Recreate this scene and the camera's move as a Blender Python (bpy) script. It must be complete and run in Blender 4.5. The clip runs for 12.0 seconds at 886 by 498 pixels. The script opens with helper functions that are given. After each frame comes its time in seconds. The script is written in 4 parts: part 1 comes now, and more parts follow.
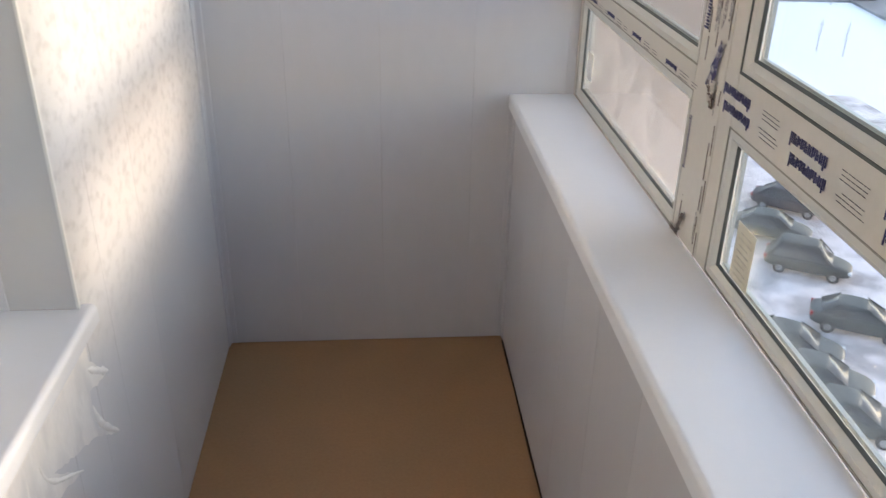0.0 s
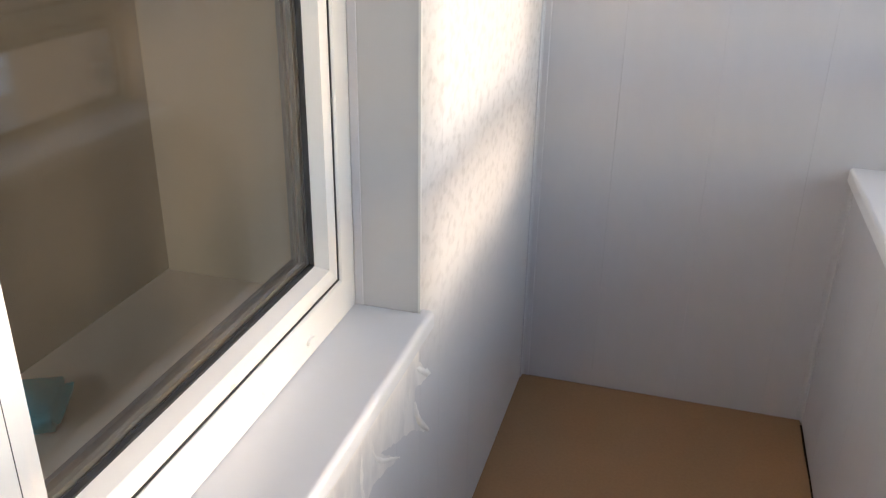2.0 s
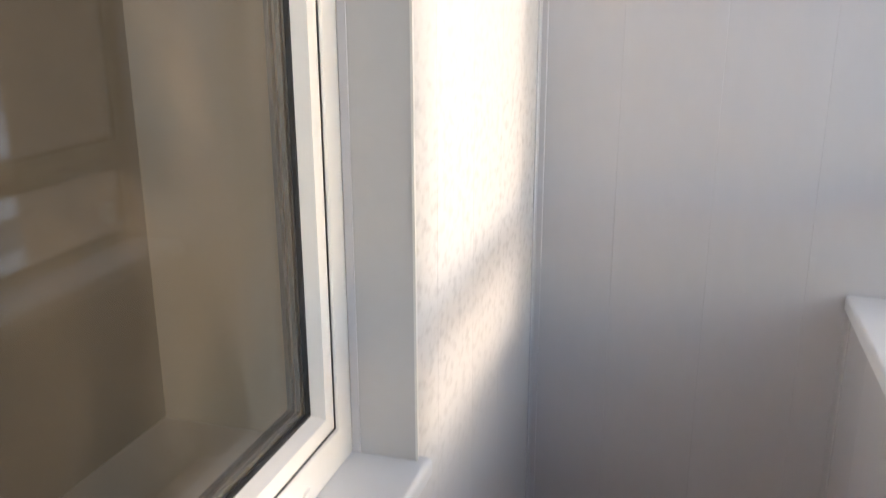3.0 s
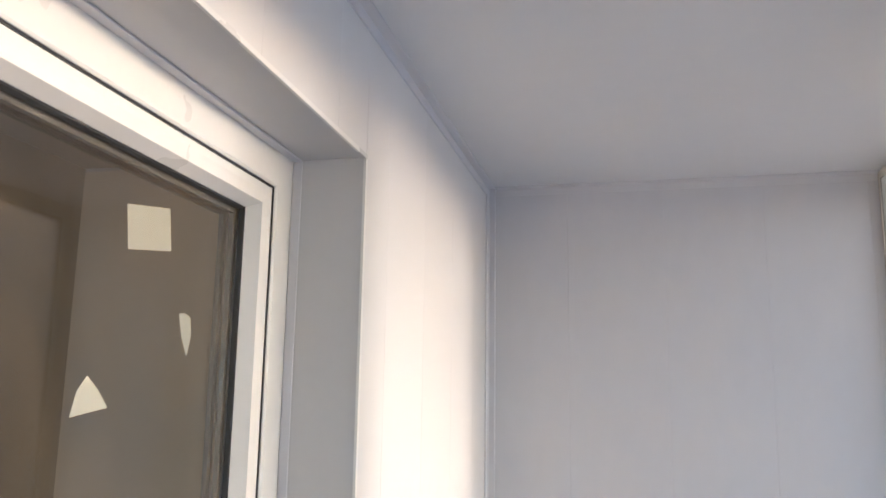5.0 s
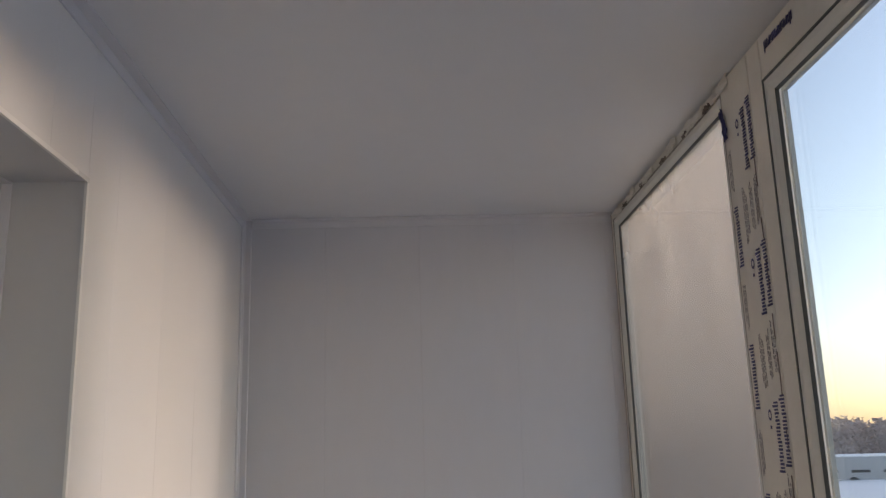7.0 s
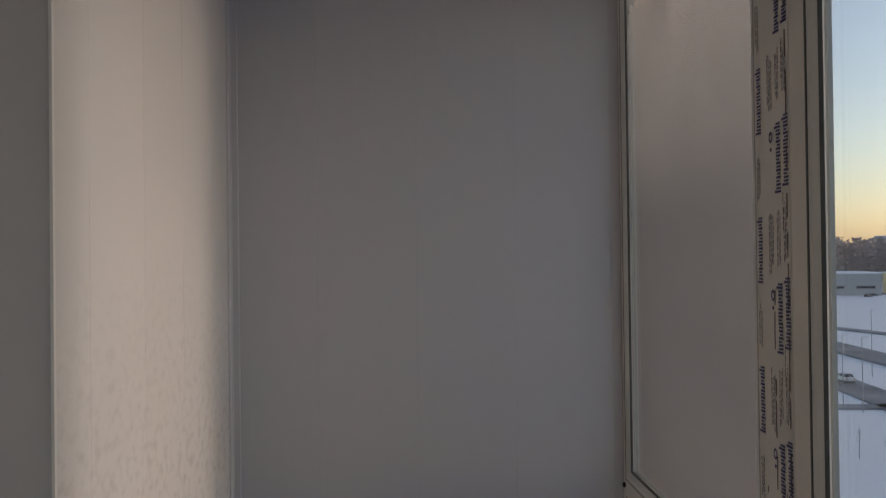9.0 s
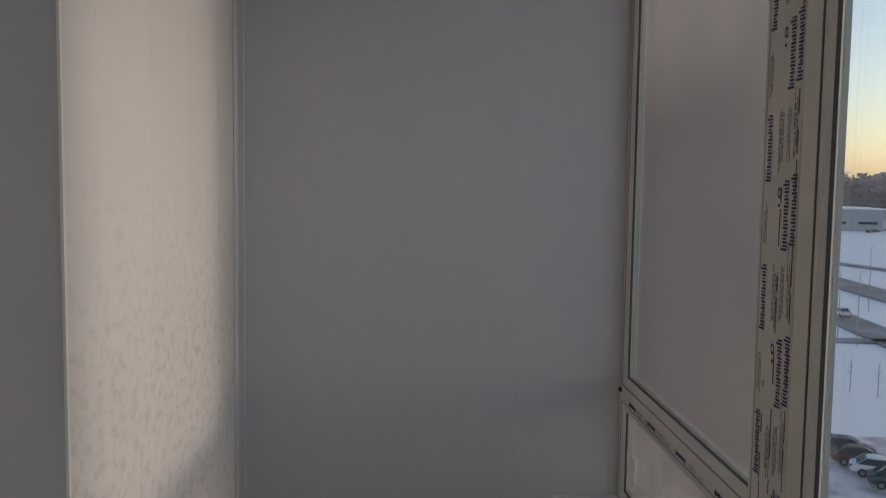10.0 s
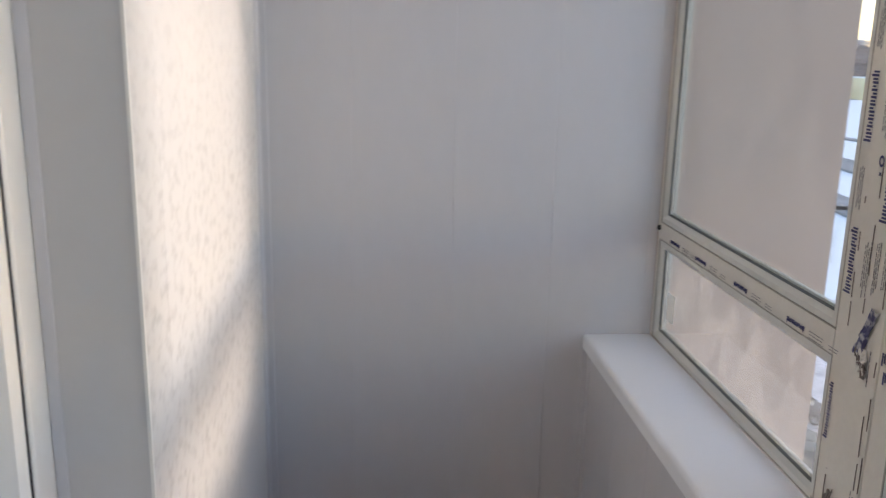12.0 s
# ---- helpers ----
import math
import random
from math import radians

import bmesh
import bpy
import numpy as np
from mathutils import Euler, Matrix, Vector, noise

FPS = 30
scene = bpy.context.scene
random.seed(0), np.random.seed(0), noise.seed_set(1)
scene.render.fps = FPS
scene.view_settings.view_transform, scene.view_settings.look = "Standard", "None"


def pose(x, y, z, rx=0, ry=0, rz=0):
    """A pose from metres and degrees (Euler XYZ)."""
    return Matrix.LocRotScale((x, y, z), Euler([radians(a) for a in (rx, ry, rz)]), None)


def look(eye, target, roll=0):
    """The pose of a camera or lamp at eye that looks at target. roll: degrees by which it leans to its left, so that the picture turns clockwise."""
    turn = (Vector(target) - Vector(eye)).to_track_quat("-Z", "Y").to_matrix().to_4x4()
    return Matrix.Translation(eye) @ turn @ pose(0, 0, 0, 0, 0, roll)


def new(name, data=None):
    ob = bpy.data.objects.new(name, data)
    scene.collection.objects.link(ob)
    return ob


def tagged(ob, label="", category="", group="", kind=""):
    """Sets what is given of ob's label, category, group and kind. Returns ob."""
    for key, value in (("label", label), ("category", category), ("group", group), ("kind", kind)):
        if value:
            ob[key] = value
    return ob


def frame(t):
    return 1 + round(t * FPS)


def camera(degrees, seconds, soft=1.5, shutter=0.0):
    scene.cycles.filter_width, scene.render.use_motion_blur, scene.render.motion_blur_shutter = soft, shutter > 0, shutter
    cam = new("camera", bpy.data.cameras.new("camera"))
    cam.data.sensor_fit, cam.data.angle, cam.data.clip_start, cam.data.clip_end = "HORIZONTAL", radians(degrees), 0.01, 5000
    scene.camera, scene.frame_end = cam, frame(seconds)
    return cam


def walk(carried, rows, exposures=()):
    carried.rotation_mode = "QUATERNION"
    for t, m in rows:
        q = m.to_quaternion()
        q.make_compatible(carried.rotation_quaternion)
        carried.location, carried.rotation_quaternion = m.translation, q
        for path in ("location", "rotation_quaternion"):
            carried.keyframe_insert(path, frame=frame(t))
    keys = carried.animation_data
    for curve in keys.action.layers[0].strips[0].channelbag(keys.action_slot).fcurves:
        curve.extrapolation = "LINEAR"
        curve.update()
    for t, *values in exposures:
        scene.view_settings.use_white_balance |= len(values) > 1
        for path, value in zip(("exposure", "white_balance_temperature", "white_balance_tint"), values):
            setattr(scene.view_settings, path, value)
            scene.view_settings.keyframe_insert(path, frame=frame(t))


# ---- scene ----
cam = camera(55.5, 12.0, soft=1.2, shutter=0.3)

# camera and its way
PATH = [
    (0, (0.465, -2.212, 1.443), (0.613, -0.437, 0.533), 1.1),
    (0.5, (0.467, -2.253, 1.451), (0.436, -0.453, 0.581), 0.9),
    (1, (0.442, -2.266, 1.447), (0.18, -0.498, 0.549), 0.0),
    (1.5, (0.41, -2.289, 1.446), (-0.054, -0.544, 0.585), 0.5),
    (2, (0.394, -2.283, 1.453), (-0.114, -0.527, 0.641), 0.9),
    (2.5, (0.389, -2.271, 1.464), (-0.125, -0.491, 0.71), 1.1),
    (3, (0.406, -2.273, 1.51), (-0.139, -0.433, 0.949), -0.2),
    (3.2, (0.386, -2.248, 1.521), (-0.155, -0.371, 1.093), -0.0),
    (3.5, (0.375, -2.216, 1.618), (-0.188, -0.31, 1.402), -0.7),
    (3.7, (0.377, -2.238, 1.656), (-0.198, -0.324, 1.571), -0.5),
    (5.3, (0.41, -2.247, 1.803), (0.029, -0.33, 2.227), 0.5),
    (5.5, (0.415, -2.244, 1.802), (0.087, -0.323, 2.254), 0.1),
    (6, (0.426, -2.228, 1.804), (0.229, -0.297, 2.285), -0.6),
    (6.5, (0.443, -2.217, 1.806), (0.4, -0.274, 2.275), -1.3),
    (6.7, (0.456, -2.215, 1.804), (0.474, -0.27, 2.269), -1.5),
    (8.3, (0.464, -2.166, 1.718), (0.588, -0.183, 1.948), -1.6),
    (8.5, (0.463, -2.158, 1.698), (0.572, -0.167, 1.856), -1.6),
    (9, (0.454, -2.154, 1.655), (0.535, -0.156, 1.675), -0.7),
    (9.5, (0.446, -2.151, 1.627), (0.524, -0.154, 1.555), 0.1),
    (10, (0.447, -2.159, 1.601), (0.523, -0.166, 1.443), 0.8),
    (10.5, (0.448, -2.165, 1.609), (0.476, -0.175, 1.414), 0.8),
    (11, (0.43, -2.164, 1.565), (0.393, -0.198, 1.199), 1.4),
    (11.5, (0.419, -2.176, 1.48), (0.265, -0.24, 1.0), 3.4),
    (12, (0.28, -2.055, 1.499), (0.44, -0.116, 1.035), 1.2),
]
EXPO = [(0.0, 2.93, 6150, 23), (0.5, 3.06, 6120, 22), (1.0, 3.00, 6150, 23), (2.5, 2.93, 6170, 24), (3.7, 2.88, 6220, 24),
        (5.5, 2.79, 5950, 24), (6.0, 2.82, 5950, 24), (6.5, 2.20, 6200, 24), (6.7, 2.02, 6220, 25), (8.3, 0.95, 6340, 27),
        (10.0, 1.15, 6090, 25), (10.5, 1.22, 6020, 24), (11.0, 1.67, 5960, 24), (11.5, 2.23, 5960, 24), (12.0, 2.50, 5960, 24)]
walk(cam, [(t, look(eye, target, roll)) for t, eye, target, roll in PATH], exposures=EXPO)

# world and sun: a low winter sun, nearly square to the glazing
SUN_DIR = Vector((1.0, 0.162, 0.100)).normalized()
world = bpy.data.worlds.new("world")
scene.world = world
world.use_nodes = True
wn = world.node_tree.nodes
wn.clear()
sky = wn.new("ShaderNodeTexSky")
sky.sky_type = "NISHITA"
sky.sun_disc = False
sky.sun_elevation = math.asin(SUN_DIR.z)
sky.sun_rotation = math.atan2(SUN_DIR.x, SUN_DIR.y)
sky.air_density, sky.dust_density, sky.ozone_density = 1.0, 1.2, 1.6
wbg = wn.new("ShaderNodeBackground")
wbg.inputs["Strength"].default_value = 0.150
wout = wn.new("ShaderNodeOutputWorld")
pale = wn.new("ShaderNodeHueSaturation")   # thin winter haze pales the sky
pale.inputs["Saturation"].default_value, pale.inputs["Value"].default_value = 0.8, 1.06
world.node_tree.links.new(sky.outputs[0], pale.inputs["Color"])
world.node_tree.links.new(pale.outputs[0], wbg.inputs[0])
world.node_tree.links.new(wbg.outputs[0], wout.inputs[0])
sun = new("sun", bpy.data.lights.new("sun", "SUN"))
sun.data.energy = 0.305
sun.data.angle = radians(7.0)
sun.data.color = (1.0, 0.88, 0.765)
sun.matrix_world = look(SUN_DIR * 30, (0, 0, 0))

# ---------------------------------------------------------------- materials
def mat(name, color, rough=0.5, metal=0.0, vary=0.06, scale=3.0, grain=60.0, bump=0.0, bump_scale=80.0,
        stretch=(1, 1, 1), second=None, second_amount=0.0, rnd=0.0, spec=0.5, fade=None, edge=(0.42, 0.62)):
    """A surface with a large and a small variation of its colour, fine relief and uneven gloss."""
    m = bpy.data.materials.new(name)
    m.use_nodes = True
    nt = m.node_tree
    n, link = nt.nodes, nt.links.new
    b = n["Principled BSDF"]
    b.inputs["Metallic"].default_value = metal
    b.inputs["Specular IOR Level"].default_value = spec
    tc = n.new("ShaderNodeTexCoord")
    mp = n.new("ShaderNodeMapping")
    mp.inputs["Scale"].default_value = stretch
    link(tc.outputs["Object"], mp.inputs[0])
    big, small = n.new("ShaderNodeTexNoise"), n.new("ShaderNodeTexNoise")
    big.inputs["Scale"].default_value, small.inputs["Scale"].default_value = scale, grain
    big.inputs["Detail"].default_value, small.inputs["Detail"].default_value = 4, 3
    link(mp.outputs[0], big.inputs["Vector"])
    link(mp.outputs[0], small.inputs["Vector"])
    add = n.new("ShaderNodeMath")
    add.operation = "MULTIPLY_ADD"
    add.inputs[1].default_value = 0.6
    link(big.outputs["Fac"], add.inputs[0])
    half = n.new("ShaderNodeMath")
    half.operation = "MULTIPLY"
    half.inputs[1].default_value = 0.4
    link(small.outputs["Fac"], half.inputs[0])
    link(half.outputs[0], add.inputs[2])
    ramp = n.new("ShaderNodeMapRange")
    ramp.inputs["From Min"].default_value, ramp.inputs["From Max"].default_value = 0.3, 0.7
    ramp.inputs["To Min"].default_value, ramp.inputs["To Max"].default_value = 1 - vary, 1 + vary
    link(add.outputs[0], ramp.inputs["Value"])
    base = n.new("ShaderNodeMix")
    base.data_type = "RGBA"
    base.inputs["A"].default_value = (*color, 1)
    base.inputs["B"].default_value = (*(second or color), 1)
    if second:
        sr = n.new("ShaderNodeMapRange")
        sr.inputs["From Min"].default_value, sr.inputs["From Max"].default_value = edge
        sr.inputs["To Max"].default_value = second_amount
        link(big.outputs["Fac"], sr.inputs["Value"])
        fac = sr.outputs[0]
        # keeps the painted droplet shadows to a band of height
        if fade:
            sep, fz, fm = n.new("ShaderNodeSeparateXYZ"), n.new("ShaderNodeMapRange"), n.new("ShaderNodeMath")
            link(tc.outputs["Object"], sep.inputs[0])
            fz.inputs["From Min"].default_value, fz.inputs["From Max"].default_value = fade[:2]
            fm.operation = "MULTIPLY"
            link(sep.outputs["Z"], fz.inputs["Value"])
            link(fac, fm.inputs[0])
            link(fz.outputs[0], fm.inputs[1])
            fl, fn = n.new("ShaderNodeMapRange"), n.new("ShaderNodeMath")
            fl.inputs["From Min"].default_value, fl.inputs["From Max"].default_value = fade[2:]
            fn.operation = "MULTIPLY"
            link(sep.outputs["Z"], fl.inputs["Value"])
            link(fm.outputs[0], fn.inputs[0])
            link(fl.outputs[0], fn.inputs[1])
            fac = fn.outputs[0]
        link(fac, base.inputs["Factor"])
    else:
        base.inputs["Factor"].default_value = 0
    val = ramp.outputs[0]
    if rnd:
        info = n.new("ShaderNodeObjectInfo")
        rr = n.new("ShaderNodeMapRange")
        rr.inputs["To Min"].default_value, rr.inputs["To Max"].default_value = 1 - rnd, 1 + rnd
        link(info.outputs["Random"], rr.inputs["Value"])
        mu = n.new("ShaderNodeMath")
        mu.operation = "MULTIPLY"
        link(val, mu.inputs[0])
        link(rr.outputs[0], mu.inputs[1])
        val = mu.outputs[0]
    vm = n.new("ShaderNodeVectorMath")
    vm.operation = "SCALE"
    link(base.outputs["Result"], vm.inputs[0])
    link(val, vm.inputs["Scale"])
    link(vm.outputs[0], b.inputs["Base Color"])
    rg = n.new("ShaderNodeMapRange")
    rg.inputs["To Min"].default_value, rg.inputs["To Max"].default_value = max(0.02, rough - 0.1), min(1, rough + 0.1)
    link(big.outputs["Fac"], rg.inputs["Value"])
    link(rg.outputs[0], b.inputs["Roughness"])
    if bump:
        bn = n.new("ShaderNodeTexNoise")
        bn.inputs["Scale"].default_value, bn.inputs["Detail"].default_value = bump_scale, 2
        link(mp.outputs[0], bn.inputs["Vector"])
        bp = n.new("ShaderNodeBump")
        bp.inputs["Strength"].default_value = 1.0
        bp.inputs["Distance"].default_value = bump
        link(bn.outputs["Fac"], bp.inputs["Height"])
        link(bp.outputs[0], b.inputs["Normal"])
    return m


def glass(name, tint=(0.97, 0.985, 0.975), dust=(0.8, 0.8, 0.8), haze=0.0, haze_scale=6.0, drops=0.0, low=0.0, high=0.0):
    """Clear pane: see-through, glossy by Fresnel; haze: streaks of condensation; drops: wet blotches."""
    m = bpy.data.materials.new(name)
    m.use_nodes = True
    nt = m.node_tree
    n, link = nt.nodes, nt.links.new
    n.clear()
    out = n.new("ShaderNodeOutputMaterial")
    tr, gl, mix, fr = (n.new("ShaderNodeBsdfTransparent"), n.new("ShaderNodeBsdfGlossy"), n.new("ShaderNodeMixShader"),
                       n.new("ShaderNodeLayerWeight"))
    fr.inputs["Blend"].default_value = 0.5
    pw, fa = n.new("ShaderNodeMath"), n.new("ShaderNodeMath")
    pw.operation, fa.operation = "POWER", "MULTIPLY_ADD"
    pw.inputs[1].default_value = 5.0
    fa.inputs[1].default_value, fa.inputs[2].default_value = 0.96, 0.04
    link(fr.outputs["Facing"], pw.inputs[0])
    link(pw.outputs[0], fa.inputs[0])
    tr.inputs["Color"].default_value = (*tint, 1)
    gl.inputs["Roughness"].default_value = 0.01
    link(fa.outputs[0], mix.inputs[0])
    link(tr.outputs[0], mix.inputs[1])
    link(gl.outputs[0], mix.inputs[2])
    last = mix
    if haze or drops:
        tc = n.new("ShaderNodeTexCoord")
        mp = n.new("ShaderNodeMapping")
        mp.inputs["Scale"].default_value = (1, 1, 0.75)
        link(tc.outputs["Object"], mp.inputs[0])
        no = n.new("ShaderNodeTexNoise")
        no.inputs["Scale"].default_value, no.inputs["Detail"].default_value = haze_scale, 5
        no.inputs["Distortion"].default_value = 1.5
        link(mp.outputs[0], no.inputs["Vector"])
        r = n.new("ShaderNodeMapRange")
        r.inputs["From Min"].default_value, r.inputs["From Max"].default_value = 0.4, 0.75
        r.inputs["To Min"].default_value, r.inputs["To Max"].default_value = haze * 0.25, haze
        link(no.outputs["Fac"], r.inputs["Value"])
        fac = r.outputs[0]
        if drops:
            dn = n.new("ShaderNodeTexNoise")
            dn.inputs["Scale"].default_value, dn.inputs["Detail"].default_value = 3.5, 6
            dn.inputs["Distortion"].default_value = 1.4
            link(mp.outputs[0], dn.inputs["Vector"])
            dr = n.new("ShaderNodeMapRange")
            dr.inputs["From Min"].default_value, dr.inputs["From Max"].default_value = 0.0, 0.85
            dr.inputs["To Max"].default_value = drops
            link(dn.outputs["Fac"], dr.inputs["Value"])
            sep = n.new("ShaderNodeSeparateXYZ")
            link(tc.outputs["Object"], sep.inputs[0])
            zr = n.new("ShaderNodeMapRange")
            zr.inputs["From Min"].default_value, zr.inputs["From Max"].default_value = high, low
            link(sep.outputs["Z"], zr.inputs["Value"])
            mu = n.new("ShaderNodeMath")
            mu.operation = "MULTIPLY"
            link(dr.outputs[0], mu.inputs[0])
            link(zr.outputs[0], mu.inputs[1])
            ad = n.new("ShaderNodeMath")
            ad.operation = "ADD"
            link(fac, ad.inputs[0])
            link(mu.outputs[0], ad.inputs[1])
            fac = ad.outputs[0]
        df = n.new("ShaderNodeBsdfDiffuse")
        df.inputs["Color"].default_value = (*dust, 1)
        tl = n.new("ShaderNodeBsdfTranslucent")
        tl.inputs["Color"].default_value = (*dust, 1)
        hz = n.new("ShaderNodeMixShader")
        link(df.outputs[0], hz.inputs[1])
        link(tl.outputs[0], hz.inputs[2])
        m2 = n.new("ShaderNodeMixShader")
        link(fac, m2.inputs[0])
        link(mix.outputs[0], m2.inputs[1])
        link(hz.outputs[0], m2.inputs[2])
        last = m2
    link(last.outputs[0], out.inputs[0])
    return m


M_PANEL = mat("pvc_panel", (0.57, 0.565, 0.585), 0.38, vary=0.025, scale=1.6, grain=30, stretch=(1, 1, 0.35), rnd=0.012)
# speckle is the droplets' shadow pattern from the glass, painted into the colour
M_PANEL_HOUSE = mat("dappled_light_panel", (0.66, 0.65, 0.64), 0.45, vary=0.012, scale=62, grain=3, second=(0.46, 0.45, 0.44), second_amount=0.62,
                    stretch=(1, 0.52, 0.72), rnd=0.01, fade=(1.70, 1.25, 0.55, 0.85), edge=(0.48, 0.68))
M_REVEAL = mat("reveal_lining", (0.50, 0.497, 0.50), 0.4, vary=0.02, scale=1.5, grain=30)
M_INNER = mat("indoor_plaster", (0.50, 0.415, 0.31), 0.7, vary=0.05, scale=2, grain=30)
M_CEIL = mat("ceiling_panel", (0.625, 0.63, 0.645), 0.45, vary=0.02, scale=1.2, grain=20)
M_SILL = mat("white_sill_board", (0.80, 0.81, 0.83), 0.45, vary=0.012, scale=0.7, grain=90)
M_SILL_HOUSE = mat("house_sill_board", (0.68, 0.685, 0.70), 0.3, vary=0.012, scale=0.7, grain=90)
M_SILL_IN = mat("indoor_sill_board", (0.82, 0.73, 0.61), 0.4, vary=0.02, scale=2, grain=60)
M_PVC = mat("white_pvc", (0.72, 0.715, 0.69), 0.3, vary=0.02, scale=5, grain=70)
M_FILM = mat("protective_film", (0.63, 0.605, 0.545), 0.42, vary=0.05, scale=9, grain=70, bump=0.0004, bump_scale=60)
M_BEAD = mat("bead_pvc", (0.60, 0.60, 0.56), 0.35, vary=0.03, scale=8, grain=70)
M_BLUE = mat("film_print_blue", (0.03, 0.03, 0.12), 0.5, vary=0.15, scale=30, grain=200)
M_GREY = mat("film_print_grey", (0.14, 0.135, 0.15), 0.5, vary=0.2, scale=30, grain=200)
M_JOINT = mat("shallow_joint", (0.33, 0.32, 0.28), 0.6, vary=0.2, scale=15)
M_TAPE = mat("smeared_tape", (0.05, 0.05, 0.15), 0.45, vary=0.2, scale=85, grain=260, second=(0.42, 0.41, 0.42), second_amount=0.9, edge=(0.47, 0.62))
M_LABEL = mat("white_label", (0.80, 0.79, 0.75), 0.7, vary=0.04, scale=20, grain=90)
M_DIRT = mat("dirty_film", (0.16, 0.13, 0.115), 0.6, vary=0.3, scale=60, grain=200)
M_GASKET_GREY = mat("grey_gasket", (0.10, 0.11, 0.105), 0.6, vary=0.1, scale=20)
M_SPACER_LIGHT = mat("pale_spacer", (0.38, 0.41, 0.39), 0.4, metal=0.2, vary=0.08, scale=20)
M_GASKET = mat("black_gasket", (0.018, 0.019, 0.02), 0.6, vary=0.1, scale=20)
M_SPACER = mat("grey_spacer", (0.10, 0.105, 0.10), 0.4, metal=0.2, vary=0.08, scale=20)
M_FLOOR = mat("hardboard", (0.37, 0.207, 0.093), 0.55, vary=0.12, scale=2.2, grain=120, second=(0.295, 0.176, 0.084), second_amount=0.8,
              bump=0.0002, bump_scale=300)
M_DARK = mat("dark_gap", (0.05, 0.035, 0.025), 0.9, vary=0.2, scale=8)
M_CONCRETE = mat("concrete", (0.35, 0.33, 0.31), 0.85, vary=0.12, scale=2, grain=40, bump=0.002, bump_scale=60)
M_PLASTER = mat("exterior_plaster", (0.42, 0.33, 0.275), 0.9, vary=0.06, scale=2.5, grain=30, bump=0.0004, bump_scale=40)
M_ROOM = mat("room_wallpaper", (0.235, 0.175, 0.10), 0.8, vary=0.12, scale=1.5, grain=25)
M_ROOM_FLOOR = mat("room_floor", (0.17, 0.11, 0.06), 0.6, vary=0.15, scale=3, grain=40)
M_PUTTY = mat("dried_sealant", (0.90, 0.875, 0.82), 0.35, vary=0.08, scale=12, grain=80, bump=0.001, bump_scale=50)
M_WIPED = mat("wiped_sealant", (0.86, 0.83, 0.78), 0.4, vary=0.06, scale=13, grain=90, second=(0.70, 0.68, 0.65), second_amount=0.9, stretch=(1, 1.6, 0.6))
M_PAPER = mat("paper_label", (0.41, 0.43, 0.385), 0.7, vary=0.04, scale=10, grain=90)
M_FADED = mat("faded_print", (0.57, 0.53, 0.43), 0.7, vary=0.2, scale=60)
M_PAPER2 = mat("yellowed_label", (0.66, 0.62, 0.50), 0.7, vary=0.08, scale=20, grain=90)
M_TEAL = mat("teal_sponge", (0.035, 0.52, 0.70), 0.85, vary=0.12, scale=20, grain=120, bump=0.002, bump_scale=150)
M_SNOW = mat("snow", (0.90, 0.90, 0.91), 0.8, vary=0.04, scale=0.04, grain=0.7, bump=0.12, bump_scale=0.35)
M_TRODDEN = mat("trodden_snow", (0.84, 0.76, 0.74), 0.8, vary=0.12, scale=0.45, grain=2.5, second=(0.30, 0.27, 0.26), second_amount=0.85,
                bump=0.05, bump_scale=1.5)
M_ROAD = mat("slushy_road", (0.17, 0.17, 0.18), 0.8, vary=0.2, scale=0.15, grain=2.0, second=(0.34, 0.34, 0.36), second_amount=0.6)
M_TWIG = mat("bare_twigs", (0.14, 0.115, 0.095), 0.9, vary=0.3, scale=0.05, grain=0.5)
M_METAL = mat("galvanised_steel", (0.35, 0.36, 0.37), 0.5, metal=0.8, vary=0.1, scale=3)
M_CLAD = mat("grey_cladding", (0.42, 0.42, 0.42), 0.6, vary=0.08, scale=0.1, grain=0.8)
# paler than M_TWIG: the haze of distance is put into the colour
M_WOODS = mat("far_hazy_woods", (0.45, 0.365, 0.33), 0.9, vary=0.25, scale=0.02, grain=0.3)
M_YELLOW = mat("pale_yellow_cladding", (0.92, 0.78, 0.46), 0.6, vary=0.06, scale=0.1, grain=0.8)
M_TYRE = mat("tyre_rubber", (0.02, 0.02, 0.02), 0.8, vary=0.1)
M_CARGLASS = mat("car_glass", (0.035, 0.04, 0.04), 0.22, vary=0.1)
M_LAMP = mat("car_lamp", (0.7, 0.7, 0.68), 0.15, vary=0.05)
M_TAIL = mat("car_tail_lamp", (0.35, 0.02, 0.02), 0.2, vary=0.05)
M_GLASS = glass("clear_pane")
M_GLASS_IN = glass("house_pane", tint=(0.96, 0.935, 0.885))
M_GLASS_DUSTY = glass("dusty_house_pane", tint=(0.97, 0.965, 0.95), dust=(0.62, 0.47, 0.30), haze=0.085, haze_scale=3.0)
M_GLASS_HAZE = glass("hazy_pane", dust=(0.82, 0.78, 0.76), haze=0.025, haze_scale=5.0)
M_GLASS_MIST = glass("misted_low_pane", dust=(0.80, 0.76, 0.72), haze=0.14, haze_scale=9.0, drops=0.05, low=-0.10, high=0.12)
M_GLASS_WET = glass("misted_pane", dust=(0.84, 0.80, 0.74), haze=0.035, haze_scale=4.0, drops=0.42, low=0.62, high=0.0)

